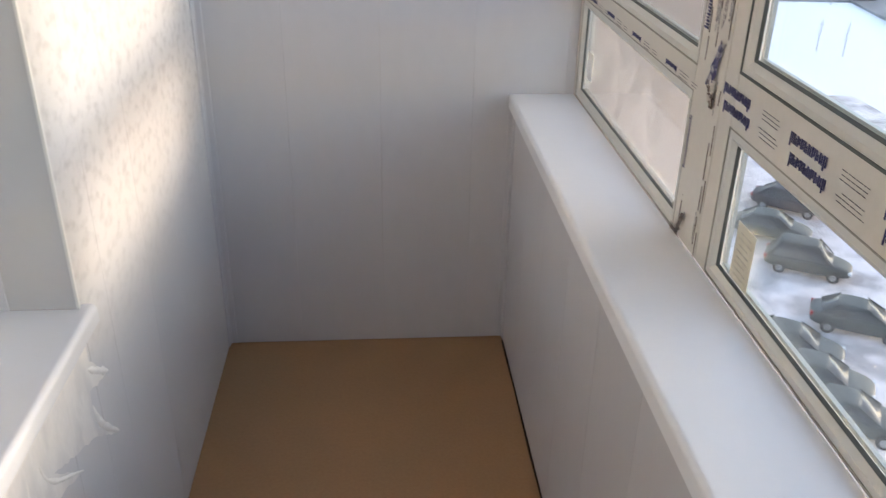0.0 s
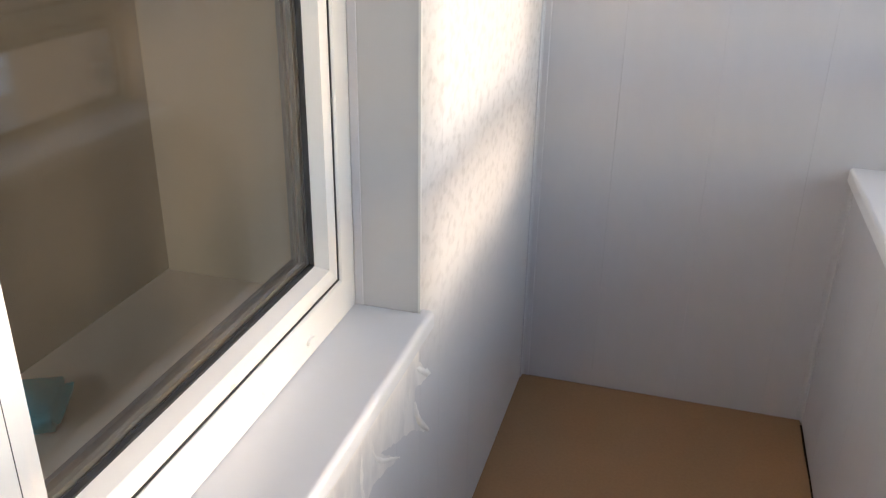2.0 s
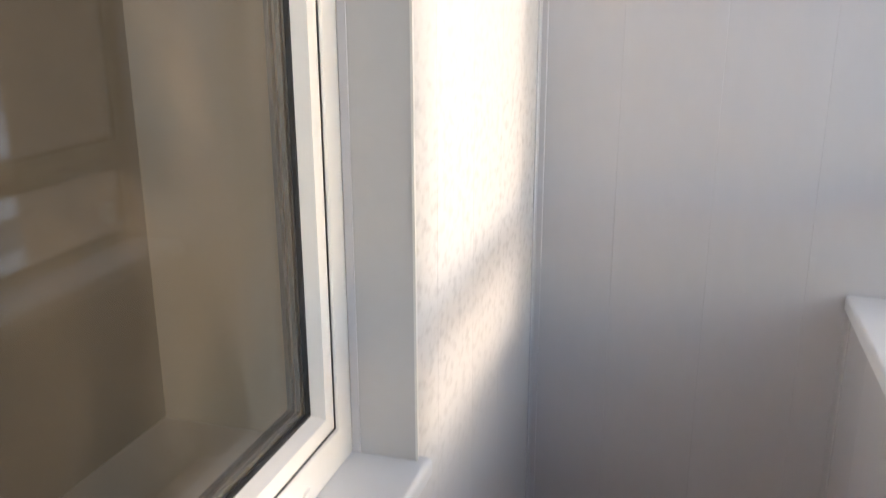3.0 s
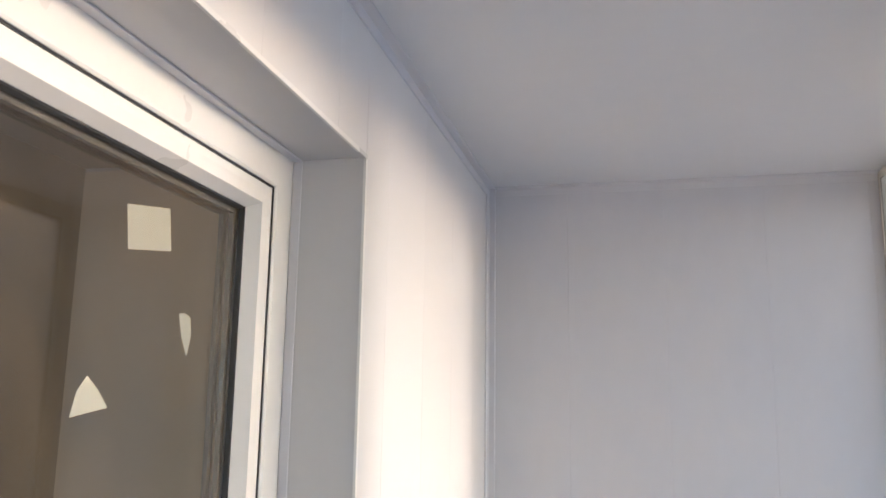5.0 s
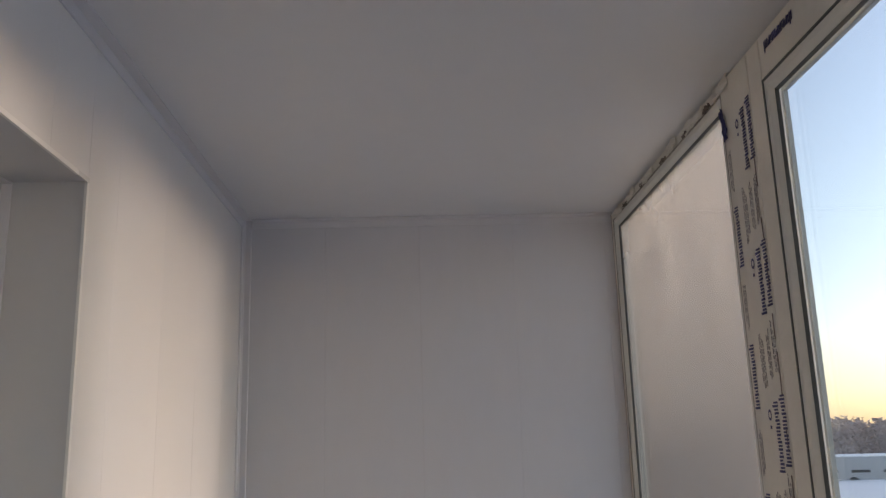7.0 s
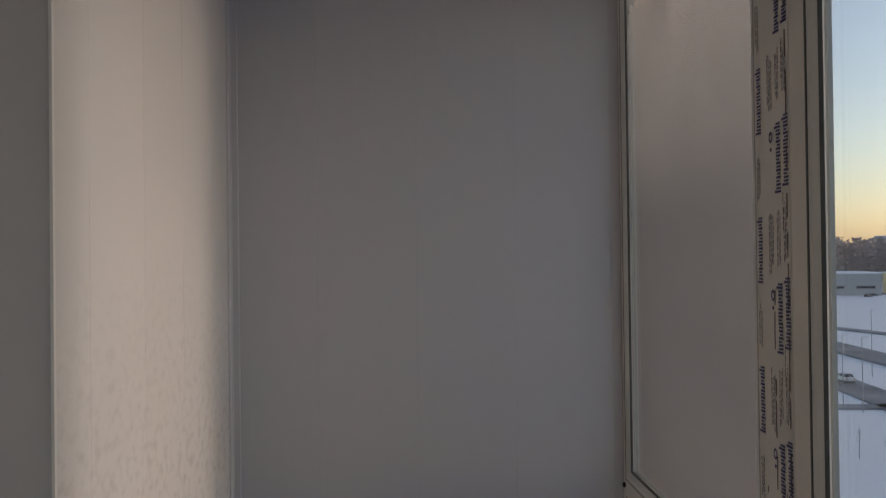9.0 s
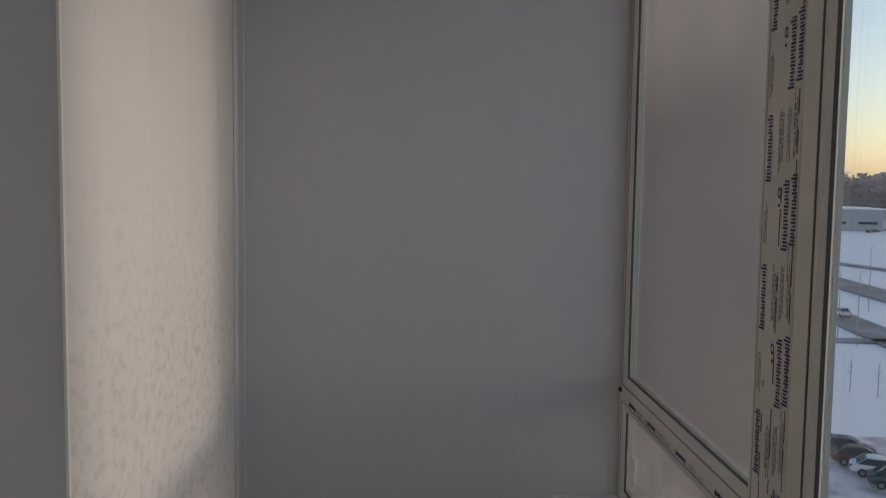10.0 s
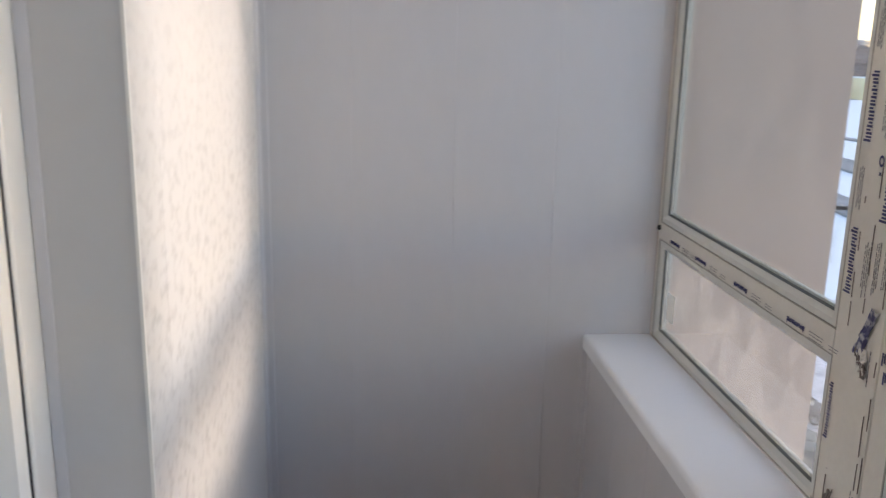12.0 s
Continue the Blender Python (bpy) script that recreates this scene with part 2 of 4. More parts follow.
# ---------------------------------------------------------------- mesh helpers
def part(name, bm, material, parent=None, label="", smooth=False):
    """Links a bmesh as ONE mesh object, under a thing or part if given."""
    me = bpy.data.meshes.new(name)
    bmesh.ops.recalc_face_normals(bm, faces=bm.faces[:])
    bm.to_mesh(me)
    bm.free()
    for p in me.polygons:
        p.use_smooth = smooth
    me.materials.append(material)
    ob = new(name, me)
    if parent is not None:
        ob.parent = parent
    if label:
        ob["label"] = label
    return ob


def empty(name, at=(0, 0, 0)):
    e = new(name)
    e.location = at
    e.empty_display_size = 0.1
    return e


def add_box(bm, lo, hi):
    v = [bm.verts.new((x, y, z)) for x in (lo[0], hi[0]) for y in (lo[1], hi[1]) for z in (lo[2], hi[2])]
    for f in ((0, 1, 3, 2), (4, 6, 7, 5), (0, 4, 5, 1), (2, 3, 7, 6), (0, 2, 6, 4), (1, 5, 7, 3)):
        bm.faces.new([v[i] for i in f])


def box(lo, hi, bevel=0.0, segments=1):
    bm = bmesh.new()
    add_box(bm, lo, hi)
    if bevel:
        bmesh.ops.bevel(bm, geom=bm.edges[:], offset=bevel, segments=segments, affect="EDGES")
    return bm


def ring(loops):
    """A closed frame in the y-z plane: loops of (y0, y1, z0, z1, x), each joined to the next and the last to the first."""
    bm = bmesh.new()
    rows = [[bm.verts.new((x, y, z)) for y, z in ((y0, z0), (y1, z0), (y1, z1), (y0, z1))] for y0, y1, z0, z1, x in loops]
    for a, b in zip(rows, rows[1:] + rows[:1]):
        for i in range(4):
            j = (i + 1) % 4
            bm.faces.new((a[i], a[j], b[j], b[i]))
    return bm


def inset(r, d):
    return (r[0] + d, r[1] - d, r[2] + d, r[3] - d)


def prism(profile, axis, a, b):
    """A closed profile of (u, v) pushed from a to b along the axis: x -> (y, z), y -> (x, z), z -> (x, y)."""
    bm = bmesh.new()
    def at(u, v, s):
        return {"x": (s, u, v), "y": (u, s, v), "z": (u, v, s)}[axis]
    lo = [bm.verts.new(at(u, v, a)) for u, v in profile]
    hi = [bm.verts.new(at(u, v, b)) for u, v in profile]
    bm.faces.new(lo)
    bm.faces.new(hi[::-1])
    n = len(profile)
    for i in range(n):
        bm.faces.new((lo[i], lo[(i + 1) % n], hi[(i + 1) % n], hi[i]))
    return bm


def tube(bm, p, q, r0, r1, sides=6):
    p, q = Vector(p), Vector(q)
    rot = (q - p).to_track_quat("Z", "Y").to_matrix()
    rows = []
    for c, r in ((p, r0), (q, r1)):
        rows.append([bm.verts.new(c + rot @ Vector((r * math.cos(2 * math.pi * i / sides), r * math.sin(2 * math.pi * i / sides), 0)))
                     for i in range(sides)])
    for i in range(sides):
        j = (i + 1) % sides
        bm.faces.new((rows[0][i], rows[0][j], rows[1][j], rows[1][i]))
    bm.faces.new(rows[0][::-1])
    bm.faces.new(rows[1])


# ---------------------------------------------------------------- the balcony's shell
H = 2.402         # ceiling
YB = -3.3         # rear end
PANEL_T = 0.008
SILL_Z = 0.779
HW = (-2.60, -1.062, 0.761, 2.175)   # opening of the house window: y0, y1, z0, z1

def structure(ob, label, category):
    return tagged(ob, label, category, kind="structure")

structure(part("subfloor", box((-0.01, YB, -0.20), (1.10, 0.01, -0.022)), M_DARK), "dark concrete slab under the floor sheet", "floor")
bm = bmesh.new()
n = 24
rim = [(0.0, YB), (0.8345, YB)] + [(0.8345 + 0.0012 * math.sin(i * 2.1), YB * (1 - i / n)) for i in range(1, n)]
rim += [(0.8345 - 0.8345 * i / 12, -0.002 - 0.0015 * (1 + math.sin(i * 1.7))) for i in range(13)]
floor_ob = part("floor", prism(rim, "z", -0.022, 0.0), M_FLOOR)
structure(floor_ob, "plain tan hardboard sheet floor with dark edge gap", "floor")

wall_end = part("wall_end", box((-0.49, PANEL_T, -0.2), (1.47, 0.26, 2.62)), M_PLASTER)
structure(wall_end, "end wall clad in pale grey plastic panels", "wall")
wall_house = structure(new("wall_house"), "house wall clad in pale plastic panels round a window", "wall")
XI = -0.49
for lo, hi in (((XI, HW[1], -0.2), (-PANEL_T, PANEL_T, H)), ((XI, YB - 0.2, -0.2), (-PANEL_T, HW[0], H)),
               ((XI, HW[0], -0.2), (-PANEL_T, HW[1], HW[2] - 0.04)), ((XI, HW[0], HW[3] + 0.006), (-PANEL_T, HW[1], H))):
    part("masonry", box(lo, hi), M_CONCRETE, wall_house)
wall_front = structure(part("wall_front", box((0.84 + PANEL_T, YB, -0.2), (1.06, PANEL_T, SILL_Z - 0.042)), M_CONCRETE),
                       "low balcony parapet clad in pale grey plastic panels", "wall")
structure(part("wall_rear", box((-0.49, YB - 0.2, -0.2), (1.10, YB, 2.62)), M_PANEL), "plain pale plastic-clad end wall of the balcony", "wall")
structure(part("ceiling", box((-0.49, YB - 0.2, H), (1.10, PANEL_T, H + 0.25)), M_CEIL), "pale grey smooth plastic-clad balcony ceiling", "ceiling")

structure(part("house_facade", box((-0.49, -9.0, -14.6), (-0.01, 6.0, -0.2)), M_PLASTER), "plain plastered house wall below the balcony", "wall")
structure(part("house_facade", box((-0.49, 0.262, -0.2), (-0.01, 6.0, 2.62)), M_PLASTER), "plain plastered house wall beside the balcony", "wall")
structure(part("wing_wall", box((-0.01, PANEL_T, -14.6), (1.47, 0.26, -0.2)), M_PLASTER), "plain plastered wing wall below the balcony", "wall")

# ---------------------------------------------------------------- corner profiles and trims
def quarter(cx, cy, sx, sy, w=0.02, t=0.003):
    """L-shaped corner strip profile: legs along sx and sy."""
    return [(cx, cy), (cx + sx * w, cy), (cx + sx * w, cy + sy * t * 0.6), (cx + sx * (w - 0.002), cy + sy * t), (cx + sx * t * 2, cy + sy * t),
            (cx + sx * t, cy + sy * t * 2), (cx + sx * t, cy + sy * (w - 0.002)), (cx + sx * t * 0.6, cy + sy * w), (cx, cy + sy * w)]

def trim(name, bm, label, m=None):
    return structure(part(name, bm, m or M_PVC), label, "trim")

trim("trim_corner_inner", prism(quarter(0.0, 0.0, 1, -1, 0.024, 0.004), "z", 0.001, H - 0.001), "white plastic corner strip between two panelled walls", M_PANEL)
trim("trim_corner_parapet", prism(quarter(0.84, 0.0, -1, -1, 0.018, 0.003), "z", 0.001, SILL_Z - 0.042), "white plastic corner strip beside the parapet", M_PANEL)
trim("trim_ceiling_house", prism([(0.0, H), (0.0, H - 0.022), (0.003, H - 0.022), (0.006, H - 0.006), (0.022, H - 0.003), (0.022, H)], "y", YB, -0.026),
     "white plastic ceiling edge strip on the house wall", M_PANEL)
trim("trim_ceiling_end", prism([(0.0, H), (0.0, H - 0.022), (-0.003, H - 0.022), (-0.006, H - 0.006), (-0.022, H - 0.003), (-0.022, H)], "x", 0.026, 0.998),
     "white plastic ceiling edge strip on the end wall", M_PANEL)

# ---------------------------------------------------------------- sills
def nose_profile(x_in, x_out, z0, z1, s):
    """Sill board section with a rounded, slightly drooping front edge; s: +1 nose towards +x."""
    r = 0.010
    pts = [(x_in, z1), (x_out - s * r, z1)]
    for i in range(1, 6):
        a = math.pi / 2 * i / 6
        pts.append((x_out - s * r + s * r * math.sin(a), z1 - r + r * math.cos(a)))
    pts += [(x_out, z1 - r), (x_out, z0 + 0.006), (x_out - s * 0.004, z0), (x_out - s * 0.02, z0), (x_out - s * 0.022, z0 + 0.012), (x_in, z0 + 0.012)]
    return pts

sill_b = part("window_sill", prism(nose_profile(0.999, 0.822, SILL_Z - 0.042, SILL_Z, -1), "y", YB, -0.001), M_SILL, smooth=False)
tagged(sill_b, "long white plastic sill board along the balcony glazing", "window sill", kind="structure")
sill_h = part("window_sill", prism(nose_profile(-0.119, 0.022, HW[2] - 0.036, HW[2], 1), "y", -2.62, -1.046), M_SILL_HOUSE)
tagged(sill_h, "white plastic sill board under the house window", "window sill", kind="structure")

# ---------------------------------------------------------------- balcony glazing
XF = 1.0          # inner face of the profiles
def letter_row(bm, y, z, length, height, along, flip=1, n=10):
    """A printed mark as a plain row of short bars; along 'z' or 'y'."""
    step = length / n
    tall = (1, 0, 0, 0, 0, 0, 0.3, 0, 0, 1)
    def bar(a, b, h0, h1):
        if along == "z":
            add_box(bm, (XF - 0.0016, min(y + flip * h0, y + flip * h1), z + a), (XF - 0.0011, max(y + flip * h0, y + flip * h1), z + b))
        else:
            add_box(bm, (XF - 0.0016, y - b, min(z + flip * h0, z + flip * h1)), (XF - 0.0011, y - a, max(z + flip * h0, z + flip * h1)))
    for i in range(n):
        a = i * step
        h = height * 0.74
        top = height if tall[i] == 1 else h
        bar(a, a + step * 0.34, 0, top)
        bar(a + step * 0.52, a + step * 0.80, h * (0.0, 0.3, 0.12)[i % 3], h * (1.0, 1.0, 0.75, 0.9)[i % 4])


def fine_lines(bm, y, z, length, along, rows=3, gap=0.0055):
    """Small print too fine to read: rows of short dashes."""
    rng = random.Random(int(1000 * abs(y) + 77 * abs(z)))
    for k in range(rows):
        a = length * rng.uniform(0.0, 0.22)
        end = length * rng.uniform(0.82, 1.0)
        while a < end:
            b = min(end, a + rng.uniform(0.005, 0.014))
            t = 0.001
            if along == "z":
                add_box(bm, (XF - 0.0016, y - k * gap - t, z + a), (XF - 0.0011, y - k * gap, z + b))
            else:
                add_box(bm, (XF - 0.0016, y - b, z - k * gap - t), (XF - 0.0011, y - a, z - k * gap))
            a = b + 0.0022


def pane_set(win, r, glass_m, groove=0.0025, groove_m=None):
    """Glazing bead, gasket, spacer and the two panes of one opening r = (y0, y1, z0, z1)."""
    part("glazing_bead", ring([(*inset(r, -0.012), XF + 0.001), (*inset(r, -0.001), XF + 0.001), (*inset(r, 0.008), XF + 0.007),
                               (*inset(r, 0.010), XF + 0.0118), (*inset(r, -0.012), XF + 0.0118)]), M_BEAD, win)
    part("gasket", ring([(*inset(r, 0.0085), XF + 0.0075), (*inset(r, 0.0118), XF + 0.0125), (*inset(r, 0.0085), XF + 0.0125)]), M_GASKET_GREY, win)
    part("bead_joint", ring([(*inset(r, -0.015), XF - 0.0006), (*inset(r, groove - 0.015), XF - 0.0006), (*inset(r, groove - 0.015), XF + 0.002),
                             (*inset(r, -0.015), XF + 0.002)]), groove_m or M_JOINT, win)
    part("spacer", ring([(*inset(r, 0.007), XF + 0.0175), (*inset(r, 0.014), XF + 0.0175), (*inset(r, 0.014), XF + 0.0245), (*inset(r, 0.007), XF + 0.0245)]),
         M_SPACER_LIGHT, win)
    g = inset(r, 0.006)
    for x in (0.013, 0.025):
        zc = (g[2] + g[3]) / 2
        bm = box((XF + x, g[0], g[2] - zc), (XF + x + 0.004, g[1], g[3] - zc))
        p = part("pane", bm, glass_m if x < 0.02 else M_GLASS, win)
        p.location.z = zc


def glazing(name, outer, low, up, wet, label):
    """One fixed balcony window: profile frame, transom, two openings; outer, low and up are (y0, y1, z0, z1)."""
    win = structure(empty(name), label, "window")
    e = 0.0125
    bm = bmesh.new()
    y0, y1, z0, z1 = outer
    bars = [((y0, z0), (low[0] - e, z1)), ((low[1] + e, z0), (y1, z1)),
            ((low[0] - e, z0), (low[1] + e, low[2] - e)), ((up[0] - e, up[3] + e), (up[1] + e, z1))]
    for (a, b), (c, d) in bars:
        bx = box((XF, a, b), (XF + 0.036, c, d), 0.0015)
        part("profile_bar", bx, M_FILM, win)
    part("transom", box((XF, low[0] - e, low[3] + e), (XF + 0.036, low[1] + e, up[2] - e), 0.0015), M_FILM, win)
    pane_set(win, low, M_GLASS_MIST if wet else M_GLASS_HAZE)
    pane_set(win, up, M_GLASS_WET if wet else M_GLASS, *(() if wet else (0.004, M_GASKET_GREY)))
    return win

TOP = H - 0.001
win1 = glazing("window_1", (-0.971, -0.001, SILL_Z, TOP), (-0.838, -0.035, 0.796, 1.026), (-0.838, -0.035, 1.097, 2.366), True,
               "fixed balcony window with printed protective film and misted glass")
win2 = glazing("window_2", (-2.02, -0.973, SILL_Z, TOP), (-1.95, -1.034, 0.797, 1.018), (-1.95, -1.036, 1.130, 2.316), False,
               "fixed balcony window with blue print on its film")
glazing("window_3", (YB + 0.001, -2.022, SILL_Z, TOP), (-3.22, -2.09, 0.797, 1.018), (-3.22, -2.09, 1.130, 2.331), False,
               "fixed balcony window with cream film on its frame")

# print on the film: plain blocks in blue and grey
def ring_mark(bm, y, z, r=0.0065):
    """A small printed ring with a dot under it."""
    sides = 10
    rows = []
    for q in (r, r * 0.55):
        rows.append([bm.verts.new((XF - 0.0014, y + q * math.cos(2 * math.pi * i / sides), z + 1.35 * q * math.sin(2 * math.pi * i / sides))) for i in range(sides)])
    for i in range(sides):
        j = (i + 1) % sides
        bm.faces.new((rows[0][i], rows[0][j], rows[1][j], rows[1][i]))
    add_box(bm, (XF - 0.0016, y - 0.0025, z - 0.021), (XF - 0.0011, y + 0.0025, z - 0.016))
for k in range(5):
    bm = bmesh.new()
    letter_row(bm, -0.877, 1.148 + 0.2305 * k, 0.104, 0.018, "z", 1)
    part("film_print", bm, M_BLUE, win1)
    bm = bmesh.new()
    fine_lines(bm, -0.862, 1.273 + 0.2305 * k, 0.078, "z", 3, 0.0045)
    part("film_print", bm, M_GREY, win1)
for k in range(5):
    for col, dz in ((-0.944, 0.0), (-0.969, 0.009)):
        bm = bmesh.new()
        letter_row(bm, col, 1.270 + 0.237 * k + dz, 0.106, 0.019, "z", 1)
        part("film_print", bm, M_BLUE, win1)
    bm = bmesh.new()
    fine_lines(bm, -0.902, 1.148 + 0.237 * k, 0.100, "z", 4, 0.0045)
    fine_lines(bm, -0.930, 1.161 + 0.237 * k, 0.09, "z", 3, 0.0045)
    fine_lines(bm, -0.952, 1.167 + 0.237 * k, 0.09, "z", 3, 0.0045)
    part("film_print", bm, M_GREY, win1)
    bm = bmesh.new()
    ring_mark(bm, -0.912, 1.355 + 0.237 * k)
    part("film_print", bm, M_BLUE, win1)
for k, y in enumerate((-0.10, -0.265, -0.475, -0.70)):
    bm = bmesh.new()
    letter_row(bm, y, 1.056, 0.062, -0.011, "y", 1)
    part("film_print", bm, M_BLUE, win1)
    bm = bmesh.new()
    fine_lines(bm, y - 0.075, 1.055, 0.05, "y", 3, 0.0055)
    fine_lines(bm, y - 0.005, 1.040, 0.05, "y", 1)
    fine_lines(bm, y - 0.135, 1.052, 0.035, "y", 2, 0.005)
    part("film_print", bm, M_GREY, win1)
bm = bmesh.new()
letter_row(bm, -0.868, 0.905, 0.096, 0.011, "z", 1)
part("film_print", bm, M_BLUE, win1)
for k in range(4):
    for dz in (0.055, 0.029):
        bm = bmesh.new()
        letter_row(bm, -0.978 - 0.23 * k - (0.008 if dz < 0.04 else 0), 1.036 + dz, 0.10, -0.019, "y", 1)
        part("film_print", bm, M_BLUE, win2)
        bm = bmesh.new()
        fine_lines(bm, -1.108 - 0.23 * k, 1.036 + dz, 0.072, "y", 3, 0.006)
        part("film_print", bm, M_GREY, win2)
for k in range(7):
    bm = bmesh.new()
    fine_lines(bm, -0.950, 0.80 + 0.22 * k, 0.07, "z", 1)
    part("film_print", bm, M_GREY, win1)
# crumpled tape over the joint at the transom and ends of loose film
def crumple(name, y, z, w, h, m, parent, seed, label="", lean=0.0):
    rng = random.Random(seed)
    bm = bmesh.new()
    nx, nz = 5, 7
    g = [[bm.verts.new((XF - 0.002 - 0.005 * rng.random(), y + w * (i / nx - 0.5) + lean * h * (j / nz - 0.5) + rng.uniform(-0.003, 0.003),
                        z + h * (j / nz - 0.5) + rng.uniform(-0.004, 0.004))) for j in range(nz + 1)] for i in range(nx + 1)]
    for i in range(nx):
        for j in range(nz):
            bm.faces.new((g[i][j], g[i + 1][j], g[i + 1][j + 1], g[i][j + 1]))
    ext = bmesh.ops.extrude_face_region(bm, geom=bm.faces[:])
    for v in [v for v in ext["geom"] if isinstance(v, bmesh.types.BMVert)]:
        v.co.x += 0.0012
    return part(name, bm, m, parent, label)

crumple("loose_tape", -0.935, 1.105, 0.022, 0.075, M_TAPE, win1, 3, "crumpled dark blue tape end", -0.42)
crumple("loose_tape", -0.858, 2.322, 0.015, 0.058, M_BLUE, win1, 13, "crumpled dark blue tape end", 0.25)
for y, w in ((-0.17, 0.035), (-0.33, 0.022), (-0.51, 0.04), (-0.66, 0.025), (-0.79, 0.03)):
    crumple("loose_film", y, 2.381, w, 0.006, M_DIRT, win1, int(-1000 * y), "dirty torn strip of film")
for k in range(3):
    bm = bmesh.new()
    letter_row(bm, -1.045 - 0.23 * k, 2.384, 0.10, -0.019, "y", 1)
    part("film_print", bm, M_BLUE, win2)
crumple("loose_film", -0.935, 1.062, 0.020, 0.035, M_FILM, win1, 5, "crumpled end of film")
crumple("loose_film", -0.940, 1.050, 0.011, 0.022, M_DIRT, win1, 9, "dirty torn scrap of film")
crumple("loose_film", -0.925, 1.066, 0.007, 0.020, M_DIRT, win1, 10, "dirty torn scrap of film", 0.5)
crumple("loose_film", -0.893, 0.812, 0.012, 0.042, M_DIRT, win1, 6, "dark smeared corner of film", -0.5)
crumple("loose_film", -0.868, 0.786, 0.035, 0.006, M_DIRT, win1, 7, "dirty torn strip of film")
def streak(y, z0, z1, w, seed, m):
    """A thin raised edge of torn film running up the frame, wavering and broken."""
    rng = random.Random(seed)
    bm = bmesh.new()
    z = z0
    while z < z1:
        e = min(z1, z + rng.uniform(0.02, 0.09))
        n = max(2, int((e - z) / 0.012))
        rows = []
        for k in range(n + 1):
            c = y + 0.0025 * noise.noise(Vector((seed, 0, (z + (e - z) * k / n) * 14)))
            h = w * rng.uniform(0.35, 1.0)
            zz = z + (e - z) * k / n
            rows.append([bm.verts.new((XF - 0.0008, c - h, zz)), bm.verts.new((XF - 0.0022, c, zz)), bm.verts.new((XF - 0.0008, c + h, zz))])
        for a, b in zip(rows, rows[1:]):
            for i in range(2):
                bm.faces.new((a[i], a[i + 1], b[i + 1], b[i]))
        z = e + rng.uniform(0.005, 0.05)
    return part("film_edge", bm, m, win1, "torn dirty edge of film", smooth=True)
for k, (y, z0, z1, w) in enumerate(((-0.957, 0.80, 1.03, 0.0011), (-0.967, 0.78, 1.10, 0.0014), (-0.964, 1.15, 2.30, 0.0010), (-0.918, 1.13, 1.60, 0.0008),
                                    (-0.880, 0.80, 0.86, 0.0022), (-0.884, 1.10, 1.30, 0.0008))):
    streak(y, z0, z1, w, 40 + k, M_DIRT)
for k, (y, w) in enumerate(((-0.10, 0.09), (-0.24, 0.05), (-0.38, 0.11), (-0.57, 0.06), (-0.72, 0.10), (-0.86, 0.07))):
    crumple("loose_film", y, 2.386 + 0.004 * (k % 2), w, 0.018, M_FILM, win1, 20 + k)
bm = bmesh.new()
tube(bm, (XF - 0.006, -0.014, 1.068), (XF + 0.001, -0.014, 1.068), 0.006, 0.007, 8)
part("end_plug", bm, M_GASKET, win1, "small dark plug in the frame")
# paper labels inside the glass
part("paper_label", box((XF + 0.0122, -0.125, 0.845), (XF + 0.0128, -0.075, 0.915)), M_LABEL, win1, "small white paper label on glass")
part("paper_label", box((XF + 0.0122, -1.150, 0.810), (XF + 0.0128, -1.085, 0.905)), M_PAPER2, win2, "yellowed paper label on glass")
for k in range(8):
    part("label_print", box((XF + 0.0114, -1.143 + 0.006 * (k % 3), 0.820 + 0.010 * k), (XF + 0.0119, -1.095 - 0.004 * (k % 2), 0.8225 + 0.010 * k)), M_FADED, win2)

